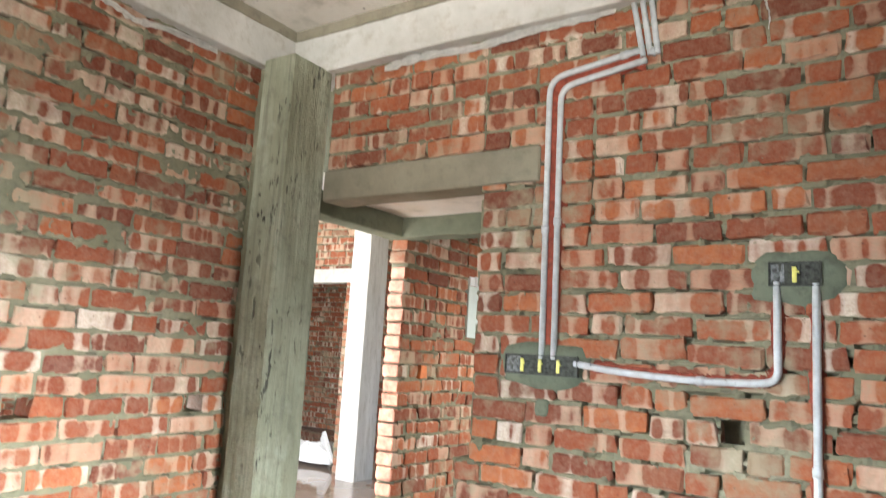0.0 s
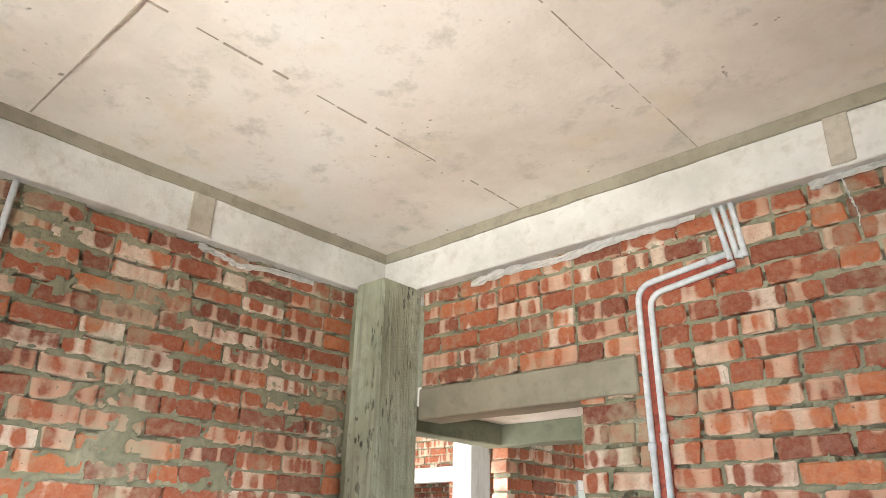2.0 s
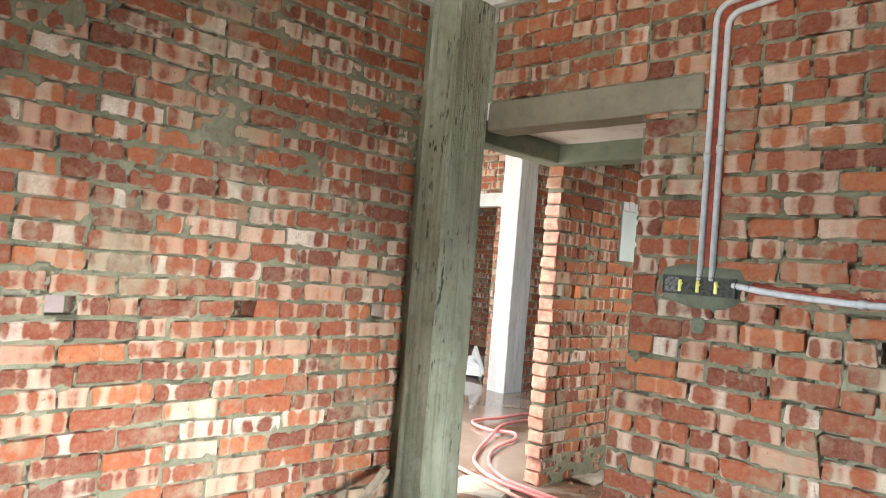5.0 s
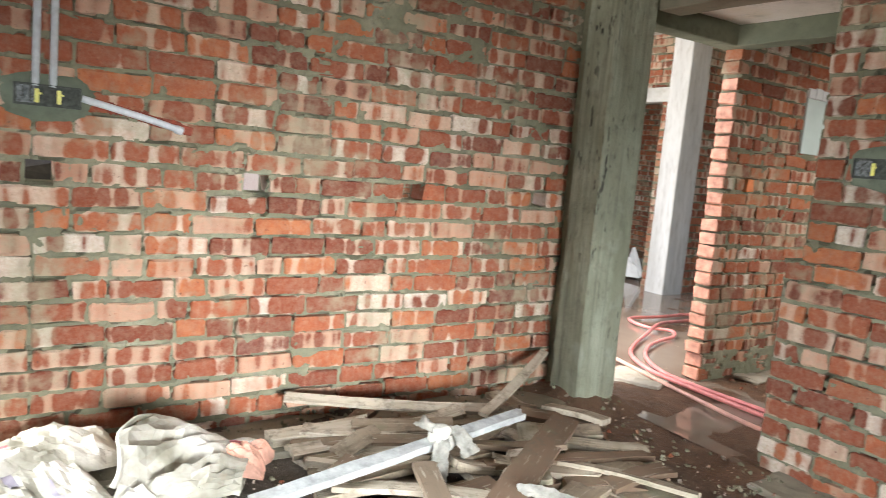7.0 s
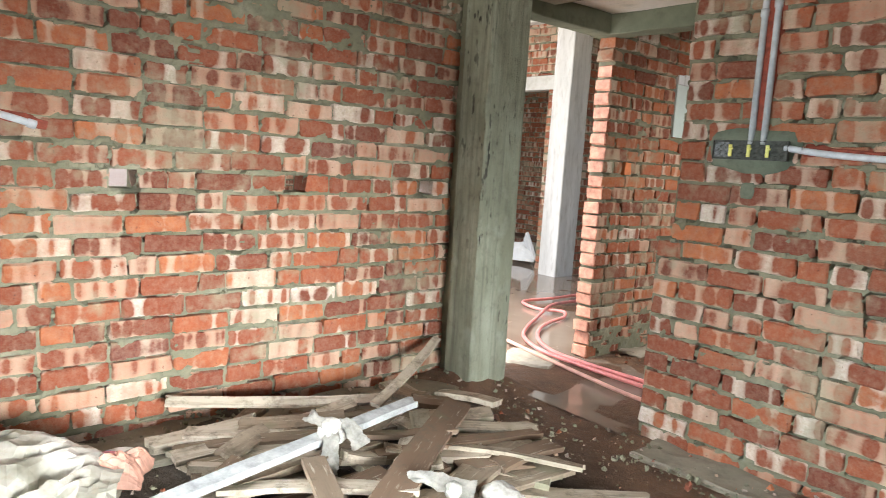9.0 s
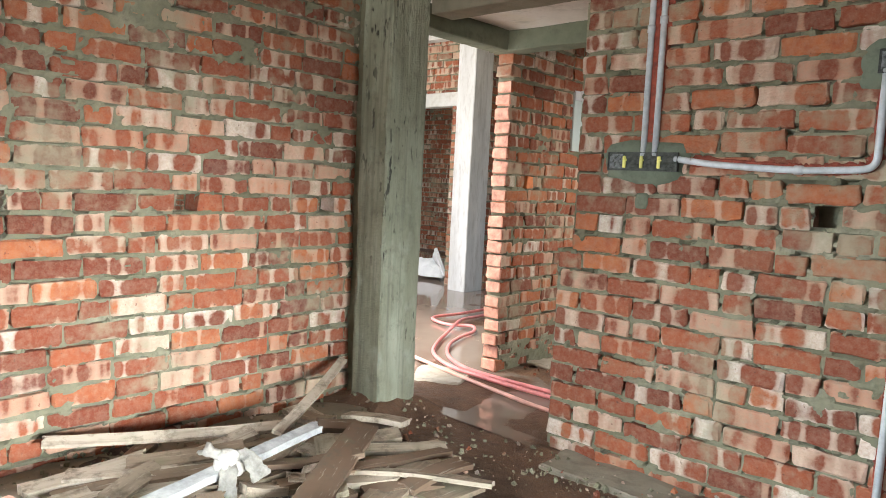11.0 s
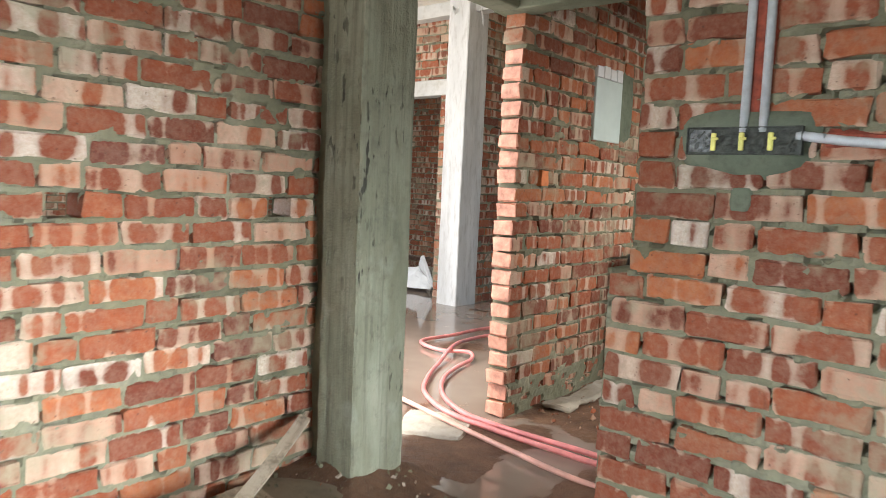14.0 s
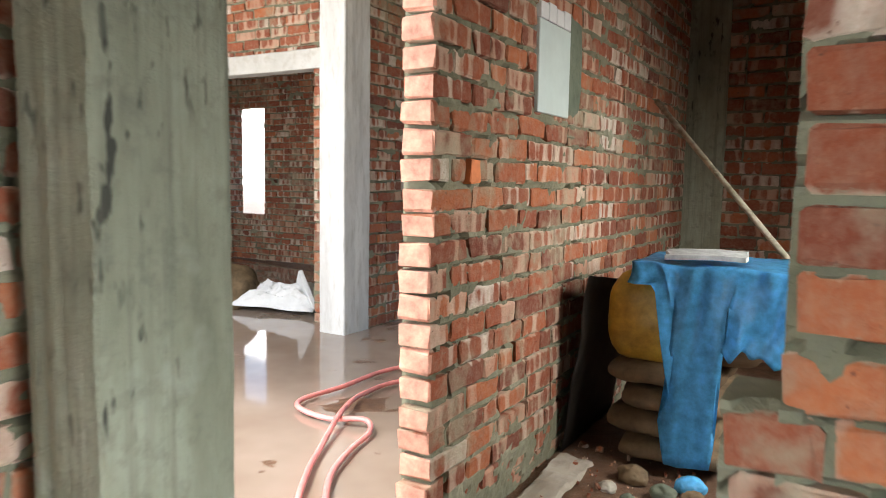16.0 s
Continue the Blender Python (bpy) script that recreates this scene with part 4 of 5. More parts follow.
# ---------------------------------------------------------------- scrap wood
def plank(p0, p1, width, thick, tilt=0.0, mat=None, label="weathered grey-brown scrap plank on the pile", seed=0, name="plank", ragged=0.012):
    """A worn board from p0 to p1, with chipped ends and a slight warp."""
    a, b = Vector(p0), Vector(p1)
    length = (b - a).length
    rng = random.Random(seed * 13 + 5)
    nx, ny = max(5, int(length / 0.09)), 4
    bm = bmesh.new()
    box(bm, 0, -width / 2, -thick / 2, length, width / 2, thick / 2)
    for k in range(1, nx):
        bmesh.ops.bisect_plane(bm, geom=bm.verts[:] + bm.edges[:] + bm.faces[:], plane_co=(length * k / nx, 0, 0), plane_no=(1, 0, 0))
    for k in range(1, ny):
        bmesh.ops.bisect_plane(bm, geom=bm.verts[:] + bm.edges[:] + bm.faces[:], plane_co=(0, width * (k / ny - 0.5), 0), plane_no=(0, 1, 0))
    bow = rng.uniform(-0.012, 0.012)
    for v in bm.verts:
        u = v.co.x / length
        if u < 0.01 or u > 0.99:
            v.co.x += ragged * 2 * noise.noise(Vector((v.co.y * 40, seed, u * 3)))
        v.co.y *= 1 + 0.10 * noise.noise(Vector((v.co.x * 5, seed, 2.0)))
        v.co.z += bow * math.sin(math.pi * u) * 2 + 0.003 * noise.noise(v.co * 14)
    bmesh.ops.recalc_face_normals(bm, faces=bm.faces[:])
    x = (b - a).normalized()
    y = Vector((0, 0, 1)).cross(x).normalized()
    z = x.cross(y)
    m = Matrix((x, y, z)).transposed().to_4x4()
    m.translation = a
    ob = link(name, bm, mat or M_WOOD)
    ob.matrix_world = m @ Matrix.Rotation(tilt, 4, "X")
    return tagged(ob, label, "plank", "scrap wood pile")


LONG = [  # ends, width, thickness, tilt
    ((-2.60, 0.72, 0.165), (-2.24, 1.60, 0.13), 0.06, 0.02, 0.5), ((-2.16, 1.45, 0.15), (-2.60, 2.16, 0.25), 0.055, 0.02, 0.3),
    ((-2.42, 0.60, 0.065), (-2.36, 1.00, 0.10), 0.10, 0.045, 0.1), ((-2.26, 0.63, 0.07), (-2.28, 1.42, 0.13), 0.10, 0.025, 0.15),
    ((-1.48, 1.00, 0.10), (-2.08, 1.86, 0.10), 0.15, 0.028, 0.12), ((-1.40, 1.06, 0.075), (-1.68, 1.80, 0.075), 0.16, 0.025, -0.05),
    ((-1.50, 1.36, 0.055), (-1.44, 1.86, 0.06), 0.13, 0.025, 0.1), ((-1.50, 1.52, 0.03), (-1.13, 1.96, 0.02), 0.10, 0.028, 0.0),
    ((-2.00, 1.62, 0.08), (-1.70, 1.98, 0.085), 0.09, 0.03, 0.1), ((-1.66, 0.82, 0.05), (-1.72, 1.22, 0.07), 0.16, 0.03, 0.1),
    ((-1.80, 0.66, 0.035), (-1.78, 1.16, 0.05), 0.15, 0.025, -0.1), ((-2.18, 0.66, 0.05), (-2.10, 1.12, 0.07), 0.12, 0.025, 0.1),
    ((-1.54, 1.58, 0.085), (-1.55, 1.92, 0.085), 0.10, 0.025, 0.05), ((-2.34, 0.92, 0.10), (-2.16, 1.30, 0.12), 0.11, 0.04, 0.2),
    ((-2.10, 1.20, 0.11), (-1.84, 1.62, 0.12), 0.10, 0.025, -0.1), ((-2.20, 1.50, 0.09), (-1.92, 1.92, 0.10), 0.12, 0.025, 0.1),
    ((-1.92, 1.08, 0.09), (-2.20, 1.62, 0.11), 0.11, 0.022, 0.2), ((-1.86, 1.30, 0.10), (-1.62, 1.62, 0.09), 0.09, 0.03, 0.0),
    ((-2.06, 0.86, 0.06), (-1.84, 1.34, 0.07), 0.13, 0.025, 0.0), ((-1.98, 0.62, 0.03), (-1.90, 1.0, 0.04), 0.11, 0.03, 0.0),
    ((-2.02, 1.78, 0.05), (-1.62, 1.96, 0.05), 0.10, 0.03, 0.0), ((-1.72, 1.50, 0.05), (-1.40, 1.72, 0.04), 0.12, 0.03, 0.0),
    ((-2.30, 1.30, 0.06), (-2.12, 1.86, 0.06), 0.13, 0.03, 0.0), ((-1.60, 0.72, 0.03), (-1.36, 1.10, 0.03), 0.12, 0.03, 0.0),
    ((-2.44, 1.02, 0.05), (-2.22, 1.60, 0.05), 0.12, 0.03, 0.0), ((-2.24, 1.72, 0.10), (-2.06, 2.08, 0.08), 0.10, 0.03, 0.2)]
for i, (a, b, w, h, tl) in enumerate(LONG):
    plank(a, b, w * 0.82, h * 0.85, tl, seed=i + 1)
rng = random.Random(31)
for i in range(16):                                   # loose boards at many angles
    x, y = rng.uniform(-2.25, -1.5), rng.uniform(0.85, 1.75)
    a, l = rng.choice((0.6, 1.1, 1.6, 2.2, 2.6)) + rng.uniform(-0.25, 0.25), rng.uniform(0.35, 0.75)
    z = 0.05 + 0.10 * rng.random() * max(0.2, 1 - math.hypot(x + 1.9, y - 1.3) / 0.7)
    dx, dy = math.cos(a) * l / 2, math.sin(a) * l / 2
    plank((x - dx, y - dy, z), (x + dx, y + dy, z + rng.uniform(-0.03, 0.04)), rng.uniform(0.05, 0.10), rng.uniform(0.016, 0.028), rng.uniform(-0.25, 0.25), seed=200 + i)
rng = random.Random(77)
for i in range(40):                                   # offcuts between the boards
    x, y = rng.uniform(-2.4, -1.4), rng.uniform(0.7, 2.0)
    a, l = rng.uniform(0, 6.28), rng.uniform(0.14, 0.34)
    z = rng.uniform(0.02, 0.09)
    plank((x, y, z), (x + math.cos(a) * l, y + math.sin(a) * l, z + rng.uniform(-0.02, 0.03)), rng.uniform(0.04, 0.10), rng.uniform(0.016, 0.035), rng.uniform(-0.2, 0.2), seed=100 + i, label="short splintered wood offcut on the pile")
plank((-1.88, 0.36, 0.10), (-2.09, 1.60, 0.16), 0.055, 0.03, 0.15, M_BAR, "long whitewashed batten lying over the scrap wood", 60, "batten")


def crumple(name, label, category, place, size, mat, seed, squash=1.0, folds=6.0, group=""):
    """A soft lump of cloth, sack or film: a ball pushed into folds, flat below."""
    bm = bmesh.new()
    bmesh.ops.create_icosphere(bm, subdivisions=4, radius=1.0)
    s = Vector((seed * 3.1, seed * 1.7, seed))
    for v in bm.verts:
        d = v.co.normalized()
        r = 1 + 0.22 * noise.noise(d * 1.6 + s) + 0.10 * (1 - abs(noise.noise(d * folds * 0.5 + s)) * 2.2) + 0.05 * noise.noise(d * folds + s)
        c = d * r
        c.z = max(c.z, -0.55 * squash)
        v.co = Vector((c.x * size[0], c.y * size[1], (c.z + 0.55 * squash) * size[2]))
    bmesh.ops.recalc_face_normals(bm, faces=bm.faces[:])
    ob = link(name, bm, mat, smooth=True)
    ob.location = place
    return tagged(ob, label, category, group)


# rag tied round the batten, with its hanging tails
t = thing("rag", "dusty white rag knotted round the batten", "rag", -1.99, 1.14, 0.16)
def cloth_tail(pts, w, seed, mat, parent):
    line, rows = smooth_line(pts, 7), []
    bm = bmesh.new()
    for i, p in enumerate(line):
        d = (line[min(i + 1, len(line) - 1)] - line[max(i - 1, 0)]).normalized()
        side = d.cross(Vector((0.5, -0.6, 0.6))).normalized()
        up = side.cross(d)
        k = w * (0.6 + 0.6 * i / len(line)) * (1 + 0.35 * noise.noise(Vector((i * 0.4, seed, 0))))
        rows.append([bm.verts.new(p + side * k * (j / 6 - 0.5) * 2 + up * 0.016 * noise.noise(Vector((j * 1.1, i * 0.25, seed)))) for j in range(7)])
    for a_, b_ in zip(rows, rows[1:]):
        for j in range(6):
            bm.faces.new((a_[j], a_[j + 1], b_[j + 1], b_[j]))
    bmesh.ops.solidify(bm, geom=bm.faces[:], thickness=0.004)
    bmesh.ops.recalc_face_normals(bm, faces=bm.faces[:])
    return sub("tail", bm, mat, parent, "", True)


def lump(parent, place, size, mat, seed, name):
    o = crumple(name, "x", "x", (0, 0, 0), size, mat, seed, 1.0, 9.0)
    del o["label"], o["category"]
    o.parent, o.location = parent, Vector(place) - Vector(parent.location)
    return o


lump(t, (-1.995, 1.14, 0.125), (0.05, 0.055, 0.055), M_CLOTH, 3, "knot")
cloth_tail([(-1.98, 1.13, 0.19), (-1.94, 1.10, 0.15), (-1.905, 1.07, 0.09), (-1.89, 1.05, 0.055)], 0.038, 1.0, M_CLOTH, t)
cloth_tail([(-1.98, 1.15, 0.195), (-1.93, 1.165, 0.20), (-1.89, 1.18, 0.16), (-1.87, 1.19, 0.13)], 0.032, 2.0, M_CLOTH, t)
cloth_tail([(-2.00, 1.11, 0.19), (-2.04, 1.07, 0.215), (-2.09, 1.09, 0.205)], 0.028, 3.0, M_CLOTH, t)
t = thing("plastic_bag", "knotted white plastic bag on the planks", "plastic bag", -1.42, 1.33, 0.10)
cloth_tail([(-1.60, 1.19, 0.12), (-1.53, 1.22, 0.14), (-1.47, 1.28, 0.12), (-1.40, 1.33, 0.115)], 0.03, 5.0, M_CLOTH, t)
lump(t, (-1.46, 1.285, 0.085), (0.03, 0.03, 0.03), M_CLOTH, 6, "knot")
lump(t, (-1.345, 1.40, 0.075), (0.075, 0.055, 0.042), M_CLOTH, 5, "pouch")

# ---------------------------------------------------------------- sacks by the west wall
def sheet_sack(name, label, place, size, turn, mat, seed, rise=0.1, prints=()):
    """A slack empty sack: two skins with sharp creases, thicker in the middle."""
    def skin(u, v, side):
        edge = max(0.0, (1 - u ** 6)) * max(0.0, (1 - v ** 6))
        p = Vector((u * 2.3 + seed, v * 2.3, seed))
        q = Vector((p.x * 0.6 + p.y * 1.5, p.y * 0.5 - p.x * 0.4, seed))
        crease = 0.5 - 2.2 * abs(noise.noise(q * 0.9))
        cross = 0.4 - 2.2 * abs(noise.noise(Vector((p.x * 0.7 + p.y * 0.4, p.y * 2.4 - p.x, seed + 3))))
        small = 0.3 - 2.0 * abs(noise.noise(Vector((p.x * 2.6 - p.y, p.y * 2.1 + p.x, seed + 8))))
        f = 0.35 + 0.45 * noise.noise(p * 0.55) + 0.34 * crease + 0.20 * cross + 0.13 * small
        z = rise * edge * (0.5 + 0.75 * f) if side > 0 else -0.01 * edge
        wob = 1 + 0.13 * noise.noise(Vector((u * 1.7, v * 1.7, seed + 4)))
        return Vector((u * size[0] * wob, v * size[1] * wob, max(z, -0.01) + 0.03 * noise.noise(Vector((u, v, seed)))))

    bm = bmesh.new()
    n = 30
    for side in (1, -1):
        g = [[bm.verts.new(skin(i / (n - 1) * 2 - 1, j / (n - 1) * 2 - 1, side)) for j in range(n)] for i in range(n)]
        for i in range(n - 1):
            for j in range(n - 1):
                bm.faces.new((g[i][j], g[i + 1][j], g[i + 1][j + 1], g[i][j + 1])[::side])
    ob = link(name, bm, mat)
    ob.matrix_world = at(*place) @ Matrix.Rotation(turn, 4, "Z")
    for (u0, v0, u1, v1, ink) in prints:             # faded printing, lying on the upper skin
        bp = bmesh.new()
        g = [[bp.verts.new(skin(u0 + (u1 - u0) * i / 8, v0 + (v1 - v0) * j / 3, 1) + Vector((0, 0, 0.004))) for j in range(4)] for i in range(9)]
        for i in range(8):
            for j in range(3):
                bp.faces.new((g[i][j], g[i + 1][j], g[i + 1][j + 1], g[i][j + 1]))
        part("print", bp, ink, ob, "", True)
    return tagged(ob, label, "sack", "sacks by the wall")


def open_sack(label, mouth, along, width, height, length, mat, seed):
    """An empty paper sack standing open: a flattened tube with a turned rim, thick enough to show its edge."""
    d = Vector(along).normalized()
    side = Vector((d.y, -d.x, 0)).normalized()
    bm = bmesh.new()
    rings, n = [], 40
    for i in range(15):
        f = i / 14
        row = []
        for k in range(n):
            a = 2 * math.pi * k / n
            c, q = math.cos(a), math.sin(a)
            w = width * (1 - 0.25 * f) * (1 + 0.10 * noise.noise(Vector((c * 2, q * 2 + f * 2, seed))))
            h = height * (1 - 0.80 * f ** 1.3)
            fold = 0.035 * (0.4 - 2 * abs(noise.noise(Vector((c * 2.2 + f * 1.5, q * 2.2 - f * 3, seed))))) + 0.018 * (0.3 - 2 * abs(noise.noise(Vector((c * 5 - f * 4, q * 5 + f * 6, seed + 2)))))
            lip = 0.05 * noise.noise(Vector((c * 1.6, q * 1.6, seed + 5))) * (1 - f) + 0.06 * (q < -0.2) * (1 - f) ** 3
            p = Vector(mouth) + d * (length * f + lip) + side * (c * w * (1 - 0.12 * abs(q) ** 3)) + Vector((0, 0, q * h + fold * (q > -0.3)))
            p.z = max(p.z, 0.035 + 0.012 * noise.noise(Vector((c * 4, f * 5, seed))))
            row.append(bm.verts.new(p - Vector(mouth)))
        rings.append(row)
    for a_, b_ in zip(rings, rings[1:]):
        for k in range(n):
            bm.faces.new((a_[k], a_[(k + 1) % n], b_[(k + 1) % n], b_[k]))
    bmesh.ops.recalc_face_normals(bm, faces=bm.faces[:])
    ob = link("sack", bm, mat)
    ob.location = mouth
    part("rim", tube([v for v in smooth_line([rings_at - Vector(mouth) for rings_at in rim_line(mouth, d, side, width, height, seed)], 4)], 0.009, 8), M_SACK, ob, "", True)
    return tagged(ob, label, "sack", "sacks by the wall")


def rim_line(mouth, d, side, width, height, seed):
    """The rolled upper lip of an open sack."""
    out = []
    for k in range(3, 30):
        a = math.pi * k / 32
        c, q = math.cos(a), math.sin(a)
        w = width * (1 + 0.10 * noise.noise(Vector((c * 2, q * 2, seed))))
        lip = 0.05 * noise.noise(Vector((c * 1.6, q * 1.6, seed + 5)))
        out.append(Vector(mouth) + d * lip + side * (c * w * (1 - 0.12 * q ** 3)) + Vector((0, 0, q * height)))
    return out


sheet_sack("sack", "slack dirty cream paper sack with creases", (-2.30, -0.27, 0.04), (0.36, 0.24, 0), 0.3, M_SACK, 1.0, 0.09,
           [(-0.55, -0.3, -0.05, -0.16, M_GREY_PRINT), (-0.5, -0.05, 0.1, 0.06, M_GREY_PRINT), (0.2, 0.3, 0.6, 0.38, M_GREY_PRINT)])
open_sack("cream paper sack with a gaping dark mouth", (-2.24, 0.09, 0.13), (0.42, 0.90, 0), 0.25, 0.135, 0.36, M_SACK, 2.3)
sheet_sack("sack", "pinkish paper sack lying flat", (-2.10, -0.40, 0.03), (0.27, 0.20, 0), 0.7, M_PINK, 3.1, 0.09, [(-0.5, 0.1, 0.2, 0.24, M_PRINT)])
sheet_sack("sack", "cream paper sack flap with faded red print against the wall", (-2.50, -0.22, 0.07), (0.15, 0.28, 0), 0.05, M_SACK, 4.4, 0.09, [(0.1, -0.75, 0.22, -0.2, M_PRINT)])
sheet_sack("sack", "pale pink torn paper sack over the open one", (-2.22, 0.36, 0.10), (0.17, 0.12, 0), 1.0, M_PINK, 6.2, 0.10, [(-0.4, -0.2, 0.4, -0.08, M_PRINT), (-0.4, 0.1, 0.3, 0.2, M_GREY_PRINT)])

# ---------------------------------------------------------------- passage: bags under a blue sheet
def cement_bag(label, place, size, turn, mat, seed):
    bm = box(bmesh.new(), -size[0], -size[1], 0, size[0], size[1], size[2])
    bmesh.ops.subdivide_edges(bm, edges=bm.edges[:], cuts=9, use_grid_fill=True)
    for v in bm.verts:
        u, w, h = v.co.x / size[0], v.co.y / size[1], v.co.z / size[2] * 2 - 1
        k = 1 - 0.16 * abs(h) ** 3
        v.co.x *= k * (1 - 0.10 * abs(w) ** 4)
        v.co.y *= k * (1 - 0.10 * abs(u) ** 4)
        v.co.z = size[2] / 2 * (1 + h * (1 - 0.28 * max(abs(u), abs(w)) ** 4))
        v.co += Vector((noise.noise(v.co * 9 + Vector((seed, 0, 0))), noise.noise(v.co * 9 + Vector((0, seed, 0))), 0.5 * noise.noise(v.co * 9))) * 0.018
    bmesh.ops.recalc_face_normals(bm, faces=bm.faces[:])
    ob = link("cement_bag", bm, mat, smooth=True)
    ob.matrix_world = at(*place) @ Matrix.Rotation(turn, 4, "Z")
    return tagged(ob, label, "cement bag", "bag stack in the passage")


for k in range(4):
    cement_bag("dusty brown cement bag in a stack", (-2.07 + 0.02 * (-1) ** k, 4.78, 0.01 + k * 0.108), (0.235, 0.32, 0.115), 0.04 * (-1) ** k, M_BROWN, k + 1.0)
cement_bag("shiny yellow plastic sack standing on cement bags", (-2.17, 4.64, 0.435), (0.18, 0.14, 0.40), 0.05, M_YELLOW, 9.0)
cement_bag("brown cement bag standing behind a yellow sack", (-1.86, 4.78, 0.435), (0.16, 0.25, 0.40), 0.1, M_BROWN, 13.0)
bm = bmesh.new()                                     # dark sheet added for the shadow between stack and wall
g = []
for i in range(16):
    row = []
    for j in range(10):
        f, h = i / 15, j / 9
        x = -2.49 + 0.10 * h + 0.02 * noise.noise(Vector((f * 4, h * 4, 1)))
        row.append(bm.verts.new((x, 4.42 + f * 0.7 + 0.02 * noise.noise(Vector((h * 3, f, 5))), 0.005 + h * (0.80 - 0.1 * f))))
    g.append(row)
for i in range(15):
    for j in range(9):
        bm.faces.new((g[i][j], g[i + 1][j], g[i + 1][j + 1], g[i][j + 1]))
bmesh.ops.solidify(bm, geom=bm.faces[:], thickness=0.05)
bmesh.ops.recalc_face_normals(bm, faces=bm.faces[:])
tagged(link("shadow_sheet", bm, M_BLACK, smooth=True), "dark sheet standing in for the shadow between stack and wall", "plastic sheet", "bag stack in the passage")
bm = bmesh.new()                                     # blue sheet over the stack
g = []
n, m_ = 44, 36
for i in range(n):
    row = []
    for j in range(m_):
        u, v = i / (n - 1), j / (m_ - 1)             # u across, v from the back over the top and down the front
        x = -2.22 + u * 0.66
        top = 0.875 + 0.02 * noise.noise(Vector((u * 4, v * 4, 3)))
        hang = max(0.0, v - 0.45) / 0.55
        fold = 0.035 * noise.noise(Vector((u * 9, hang * 1.2, 7))) + 0.014 * noise.noise(Vector((u * 22, hang * 3, 9)))
        reach = 0.10 + 0.86 * min(1.0, max(0.0, (u - 0.18) / 0.16)) if u < 0.62 else 0.34 + 0.05 * noise.noise(Vector((u * 12, 0, 2)))
        y = 4.98 - min(v, 0.45) / 0.45 * 0.52 - 0.03 * hang + fold
        z = top - hang * reach * (0.85 if u < 0.62 else 1.0)
        x += 0.05 * hang * noise.noise(Vector((u * 3, hang * 2, 4))) - 0.06 * hang * (u > 0.3)
        row.append(bm.verts.new((x, y, max(z, 0.012 + 0.02 * u))))
    g.append(row)
for i in range(n - 1):
    for j in range(m_ - 1):
        bm.faces.new((g[i][j], g[i + 1][j], g[i + 1][j + 1], g[i][j + 1]))
bmesh.ops.solidify(bm, geom=bm.faces[:], thickness=0.003)
bmesh.ops.recalc_face_normals(bm, faces=bm.faces[:])
tagged(link("tarpaulin", bm, M_TARP, smooth=True), "crumpled blue tarpaulin draped over the bag stack", "tarpaulin", "bag stack in the passage")
plank((-2.10, 4.56, 0.905), (-1.80, 4.60, 0.91), 0.14, 0.02, 0.1, M_BAR, "grey board lying on the blue tarpaulin", 91, "board")
tagged(link("pole", tube([(-2.45, 5.62, 1.66), (-1.74, 5.40, 0.86), (-1.50, 5.33, 0.60), (-0.98, 5.17, 0.0)], 0.016, 10), M_WOOD, smooth=True), "thin pale wooden pole leaning in the passage", "pole")
bm = rough_box(-2.47, 3.66, 0.0, -2.31, 4.36, 0.03, 0.04, 0.03, 0.01, 0.014)
tagged(link("concrete_slab_piece", bm, M_RIDGE), "broken flat concrete piece against the passage wall", "concrete piece")
bm = rough_box(-2.86, 2.86, -0.02, -2.52, 3.20, 0.006, 0.04, 0.03, 0.01, 0.008)
bmesh.ops.rotate(bm, cent=(-2.69, 3.03, 0), matrix=Matrix.Rotation(0.5, 3, "Z"), verts=bm.verts[:])
tagged(link("flat_stone", bm, M_RIDGE), "pale flat stone lying in the muddy water", "stone")
for i, (x, y, s, mt) in enumerate(((-2.14, 4.32, 0.06, M_BROWN), (-2.0, 4.24, 0.045, M_PATCH), (-1.92, 4.34, 0.055, M_TARP), (-2.20, 4.18, 0.035, M_SACK), (-1.88, 4.22, 0.05, M_BROWN), (-2.10, 4.12, 0.03, M_PATCH))):
    crumple("rubbish_lump", "small dirty lump of rubbish by the bag stack", "rubbish", (x, y, 0.0), (s, s * 0.8, s * 0.7), mt, 30 + i, 1.0, 5.0, "rubbish by the bag stack")

# ---------------------------------------------------------------- beyond: bags by the far column
sheet_sack("sack", "white sack lying on the wet floor", (-5.95, 6.32, 0.04), (0.42, 0.26, 0), 0.2, M_FOAM, 7.0, 0.22)
bm = rough_box(-5.62, 6.12, 0.0, -5.58, 6.45, 0.36, 0.06, 0.01, 0.004)
bmesh.ops.rotate(bm, cent=(-5.6, 6.3, 0), matrix=Matrix.Rotation(-0.5, 3, "Y") @ Matrix.Rotation(0.9, 3, "Z"), verts=bm.verts[:])
tagged(link("white_board", bm, M_FOAM), "white board leaning on a sack", "board")
crumple("rubbish_lump", "red-brown earth heap on the wet floor", "rubbish", (-6.5, 6.15, -0.02), (0.22, 0.3, 0.25), M_BROWN, 50)

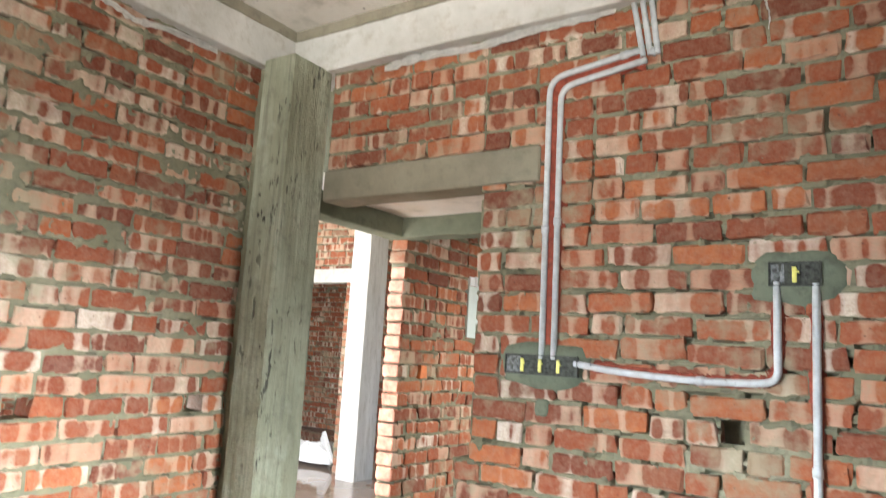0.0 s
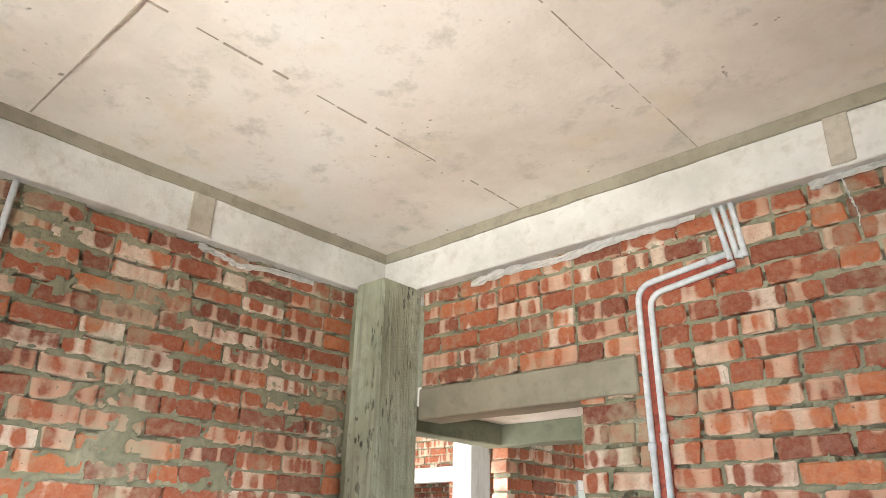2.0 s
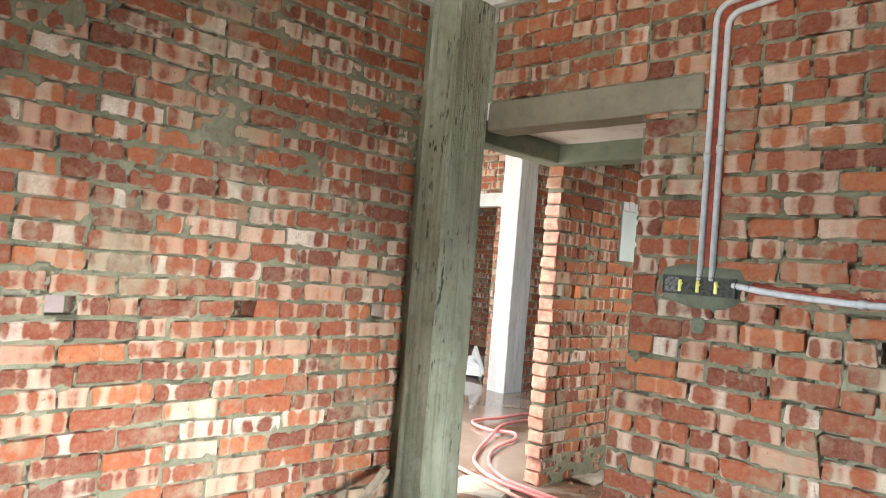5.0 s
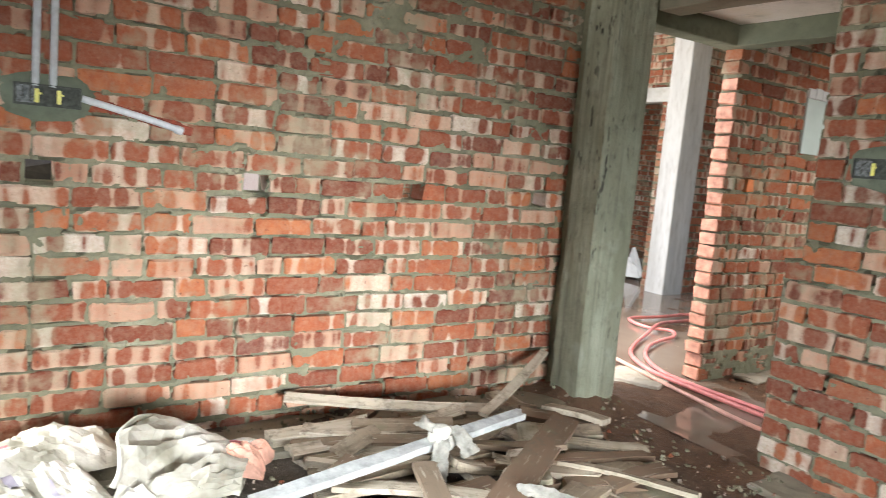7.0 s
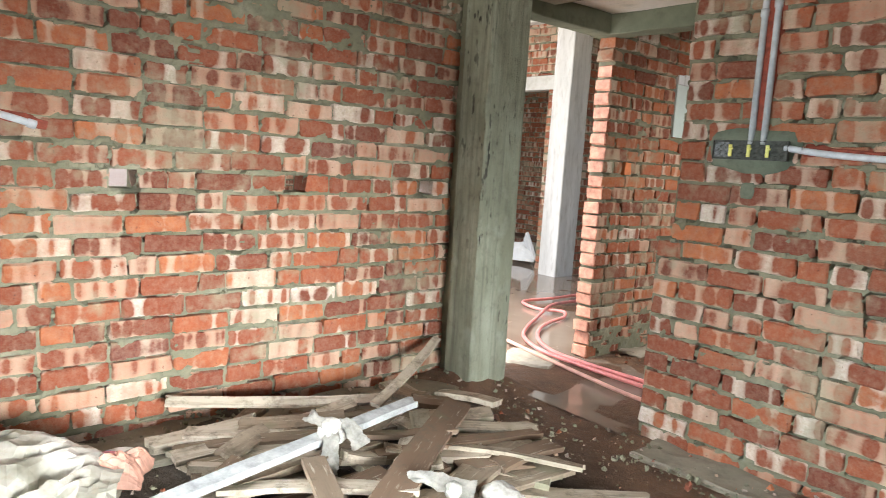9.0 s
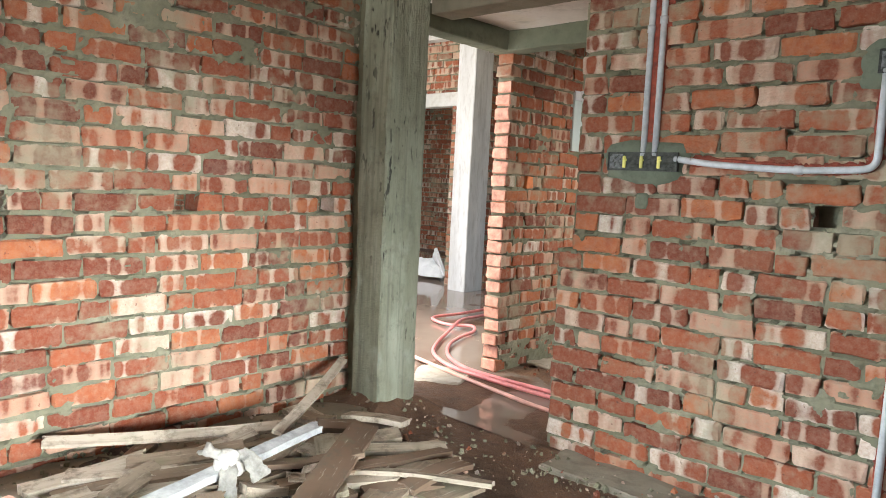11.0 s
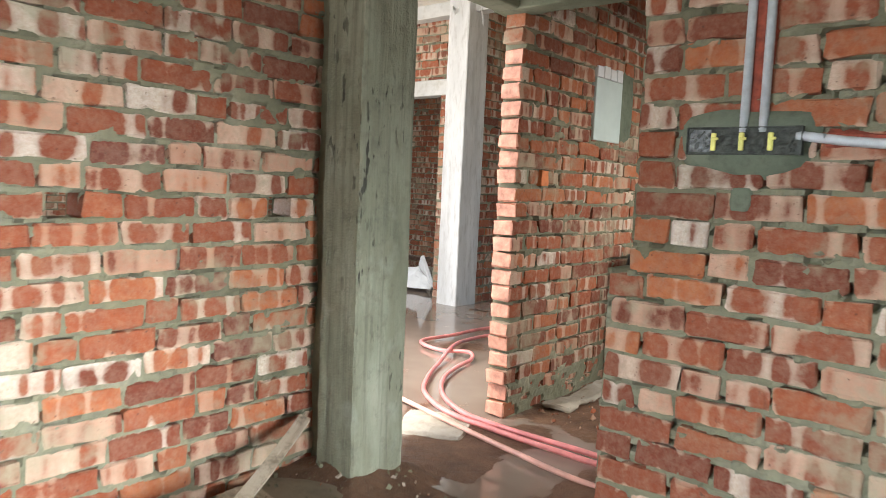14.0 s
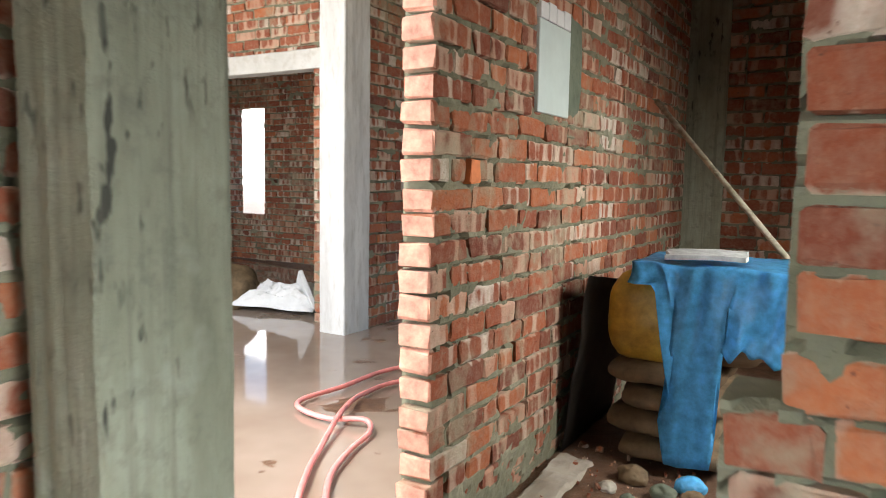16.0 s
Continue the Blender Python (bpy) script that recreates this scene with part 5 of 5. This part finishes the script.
# ---------------------------------------------------------------- rubble
def chips(name, label, spots, seed, mat, sizes):
    """Many small broken chips, as one mesh."""
    rng = random.Random(seed)
    verts, faces = [], []
    for (x0, y0, x1, y1, z, count) in spots:
        for _ in range(count):
            c = Vector((rng.uniform(x0, x1), rng.uniform(y0, y1), 0))
            s = sizes[0] + (sizes[1] - sizes[0]) * rng.random() ** 3
            c.z = ground_height(c.x, c.y) + z + s * 0.2
            n = len(verts)
            turn = Euler((rng.uniform(0, 6), rng.uniform(0, 6), rng.uniform(0, 6))).to_matrix()
            for q in ((-1, -1, -1), (1, -1, -1), (1, 1, -1), (-1, 1, -1), (-1, -1, 1), (1, -1, 1), (1, 1, 1), (-1, 1, 1)):
                verts.append(c + turn @ Vector((q[0] * s * rng.uniform(0.5, 1.1), q[1] * s * rng.uniform(0.4, 0.8), q[2] * s * rng.uniform(0.25, 0.6))))
            faces += [[n + i for i in f] for f in ((0, 3, 2, 1), (4, 5, 6, 7), (0, 1, 5, 4), (1, 2, 6, 5), (2, 3, 7, 6), (3, 0, 4, 7))]
    me = bpy.data.meshes.new(name)
    me.from_pydata(verts, [], faces)
    me.materials.append(mat)
    return tagged(new(name, me), label, "rubble", kind="stuff")


SPOTS = [(-2.68, -0.3, -2.35, 2.2, 0.02, 260), (-2.4, -0.2, -1.2, 2.3, 0.0, 420), (-1.45, 2.2, 0.6, 2.48, 0.015, 420), (-2.6, 2.0, -1.4, 2.5, 0.0, 200), (-1.3, 0.5, 0.4, 2.3, 0.0, 260)]
chips("rubble", "loose grey cement crumbs on the floor", SPOTS, 5, M_MORTAR, (0.002, 0.015))
chips("brick_rubble", "broken red brick chips on the floor", [(a, b, c, d, e, n // 6) for a, b, c, d, e, n in SPOTS] + [(-2.45, 3.5, -1.7, 4.6, 0.004, 260)], 6, M_BRICK, (0.003, 0.02))
chips("pale_rubble", "pale stone crumbs on the floor", [(a, b, c, d, e, n // 5) for a, b, c, d, e, n in SPOTS], 7, M_STONE, (0.003, 0.014))

# ---------------------------------------------------------------- outside the side opening
# black blocks and posts added to give the dark interior beyond the opening
bm = rough_box(-4.6, -4.5, 0.28, -4.2, 0.4, 1.07, 0.12, 0.05, 0.02, 0.03)
tagged(link("dark_block", bm, M_BLACK), "added dark block for the dark interior beyond the opening", "mound")
bm = rough_box(-4.7, -4.5, -0.2, -4.1, 0.5, 0.28, 0.1, 0.08, 0.02, 0.05)
tagged(link("rubble_mound", bm, M_RIDGE), "pale rubble mound below the dark block", "mound")
bm = rough_box(-4.6, -4.5, 1.14, -4.35, 0.2, 1.60, 0.12, 0.06, 0.02, 0.03)
tagged(link("awning", bm, M_BLACK), "added dark block above the bright slit beyond the opening", "awning")
for y in (-0.9, -2.5):
    tagged(link("post", tube([(-4.45, y, -0.15), (-4.45, y, 1.58)], 0.05, 10), M_WOOD, smooth=True), "added dark wooden post under the upper dark block", "post", "posts outside")

# ---------------------------------------------------------------- bricks last
lay_bricks()
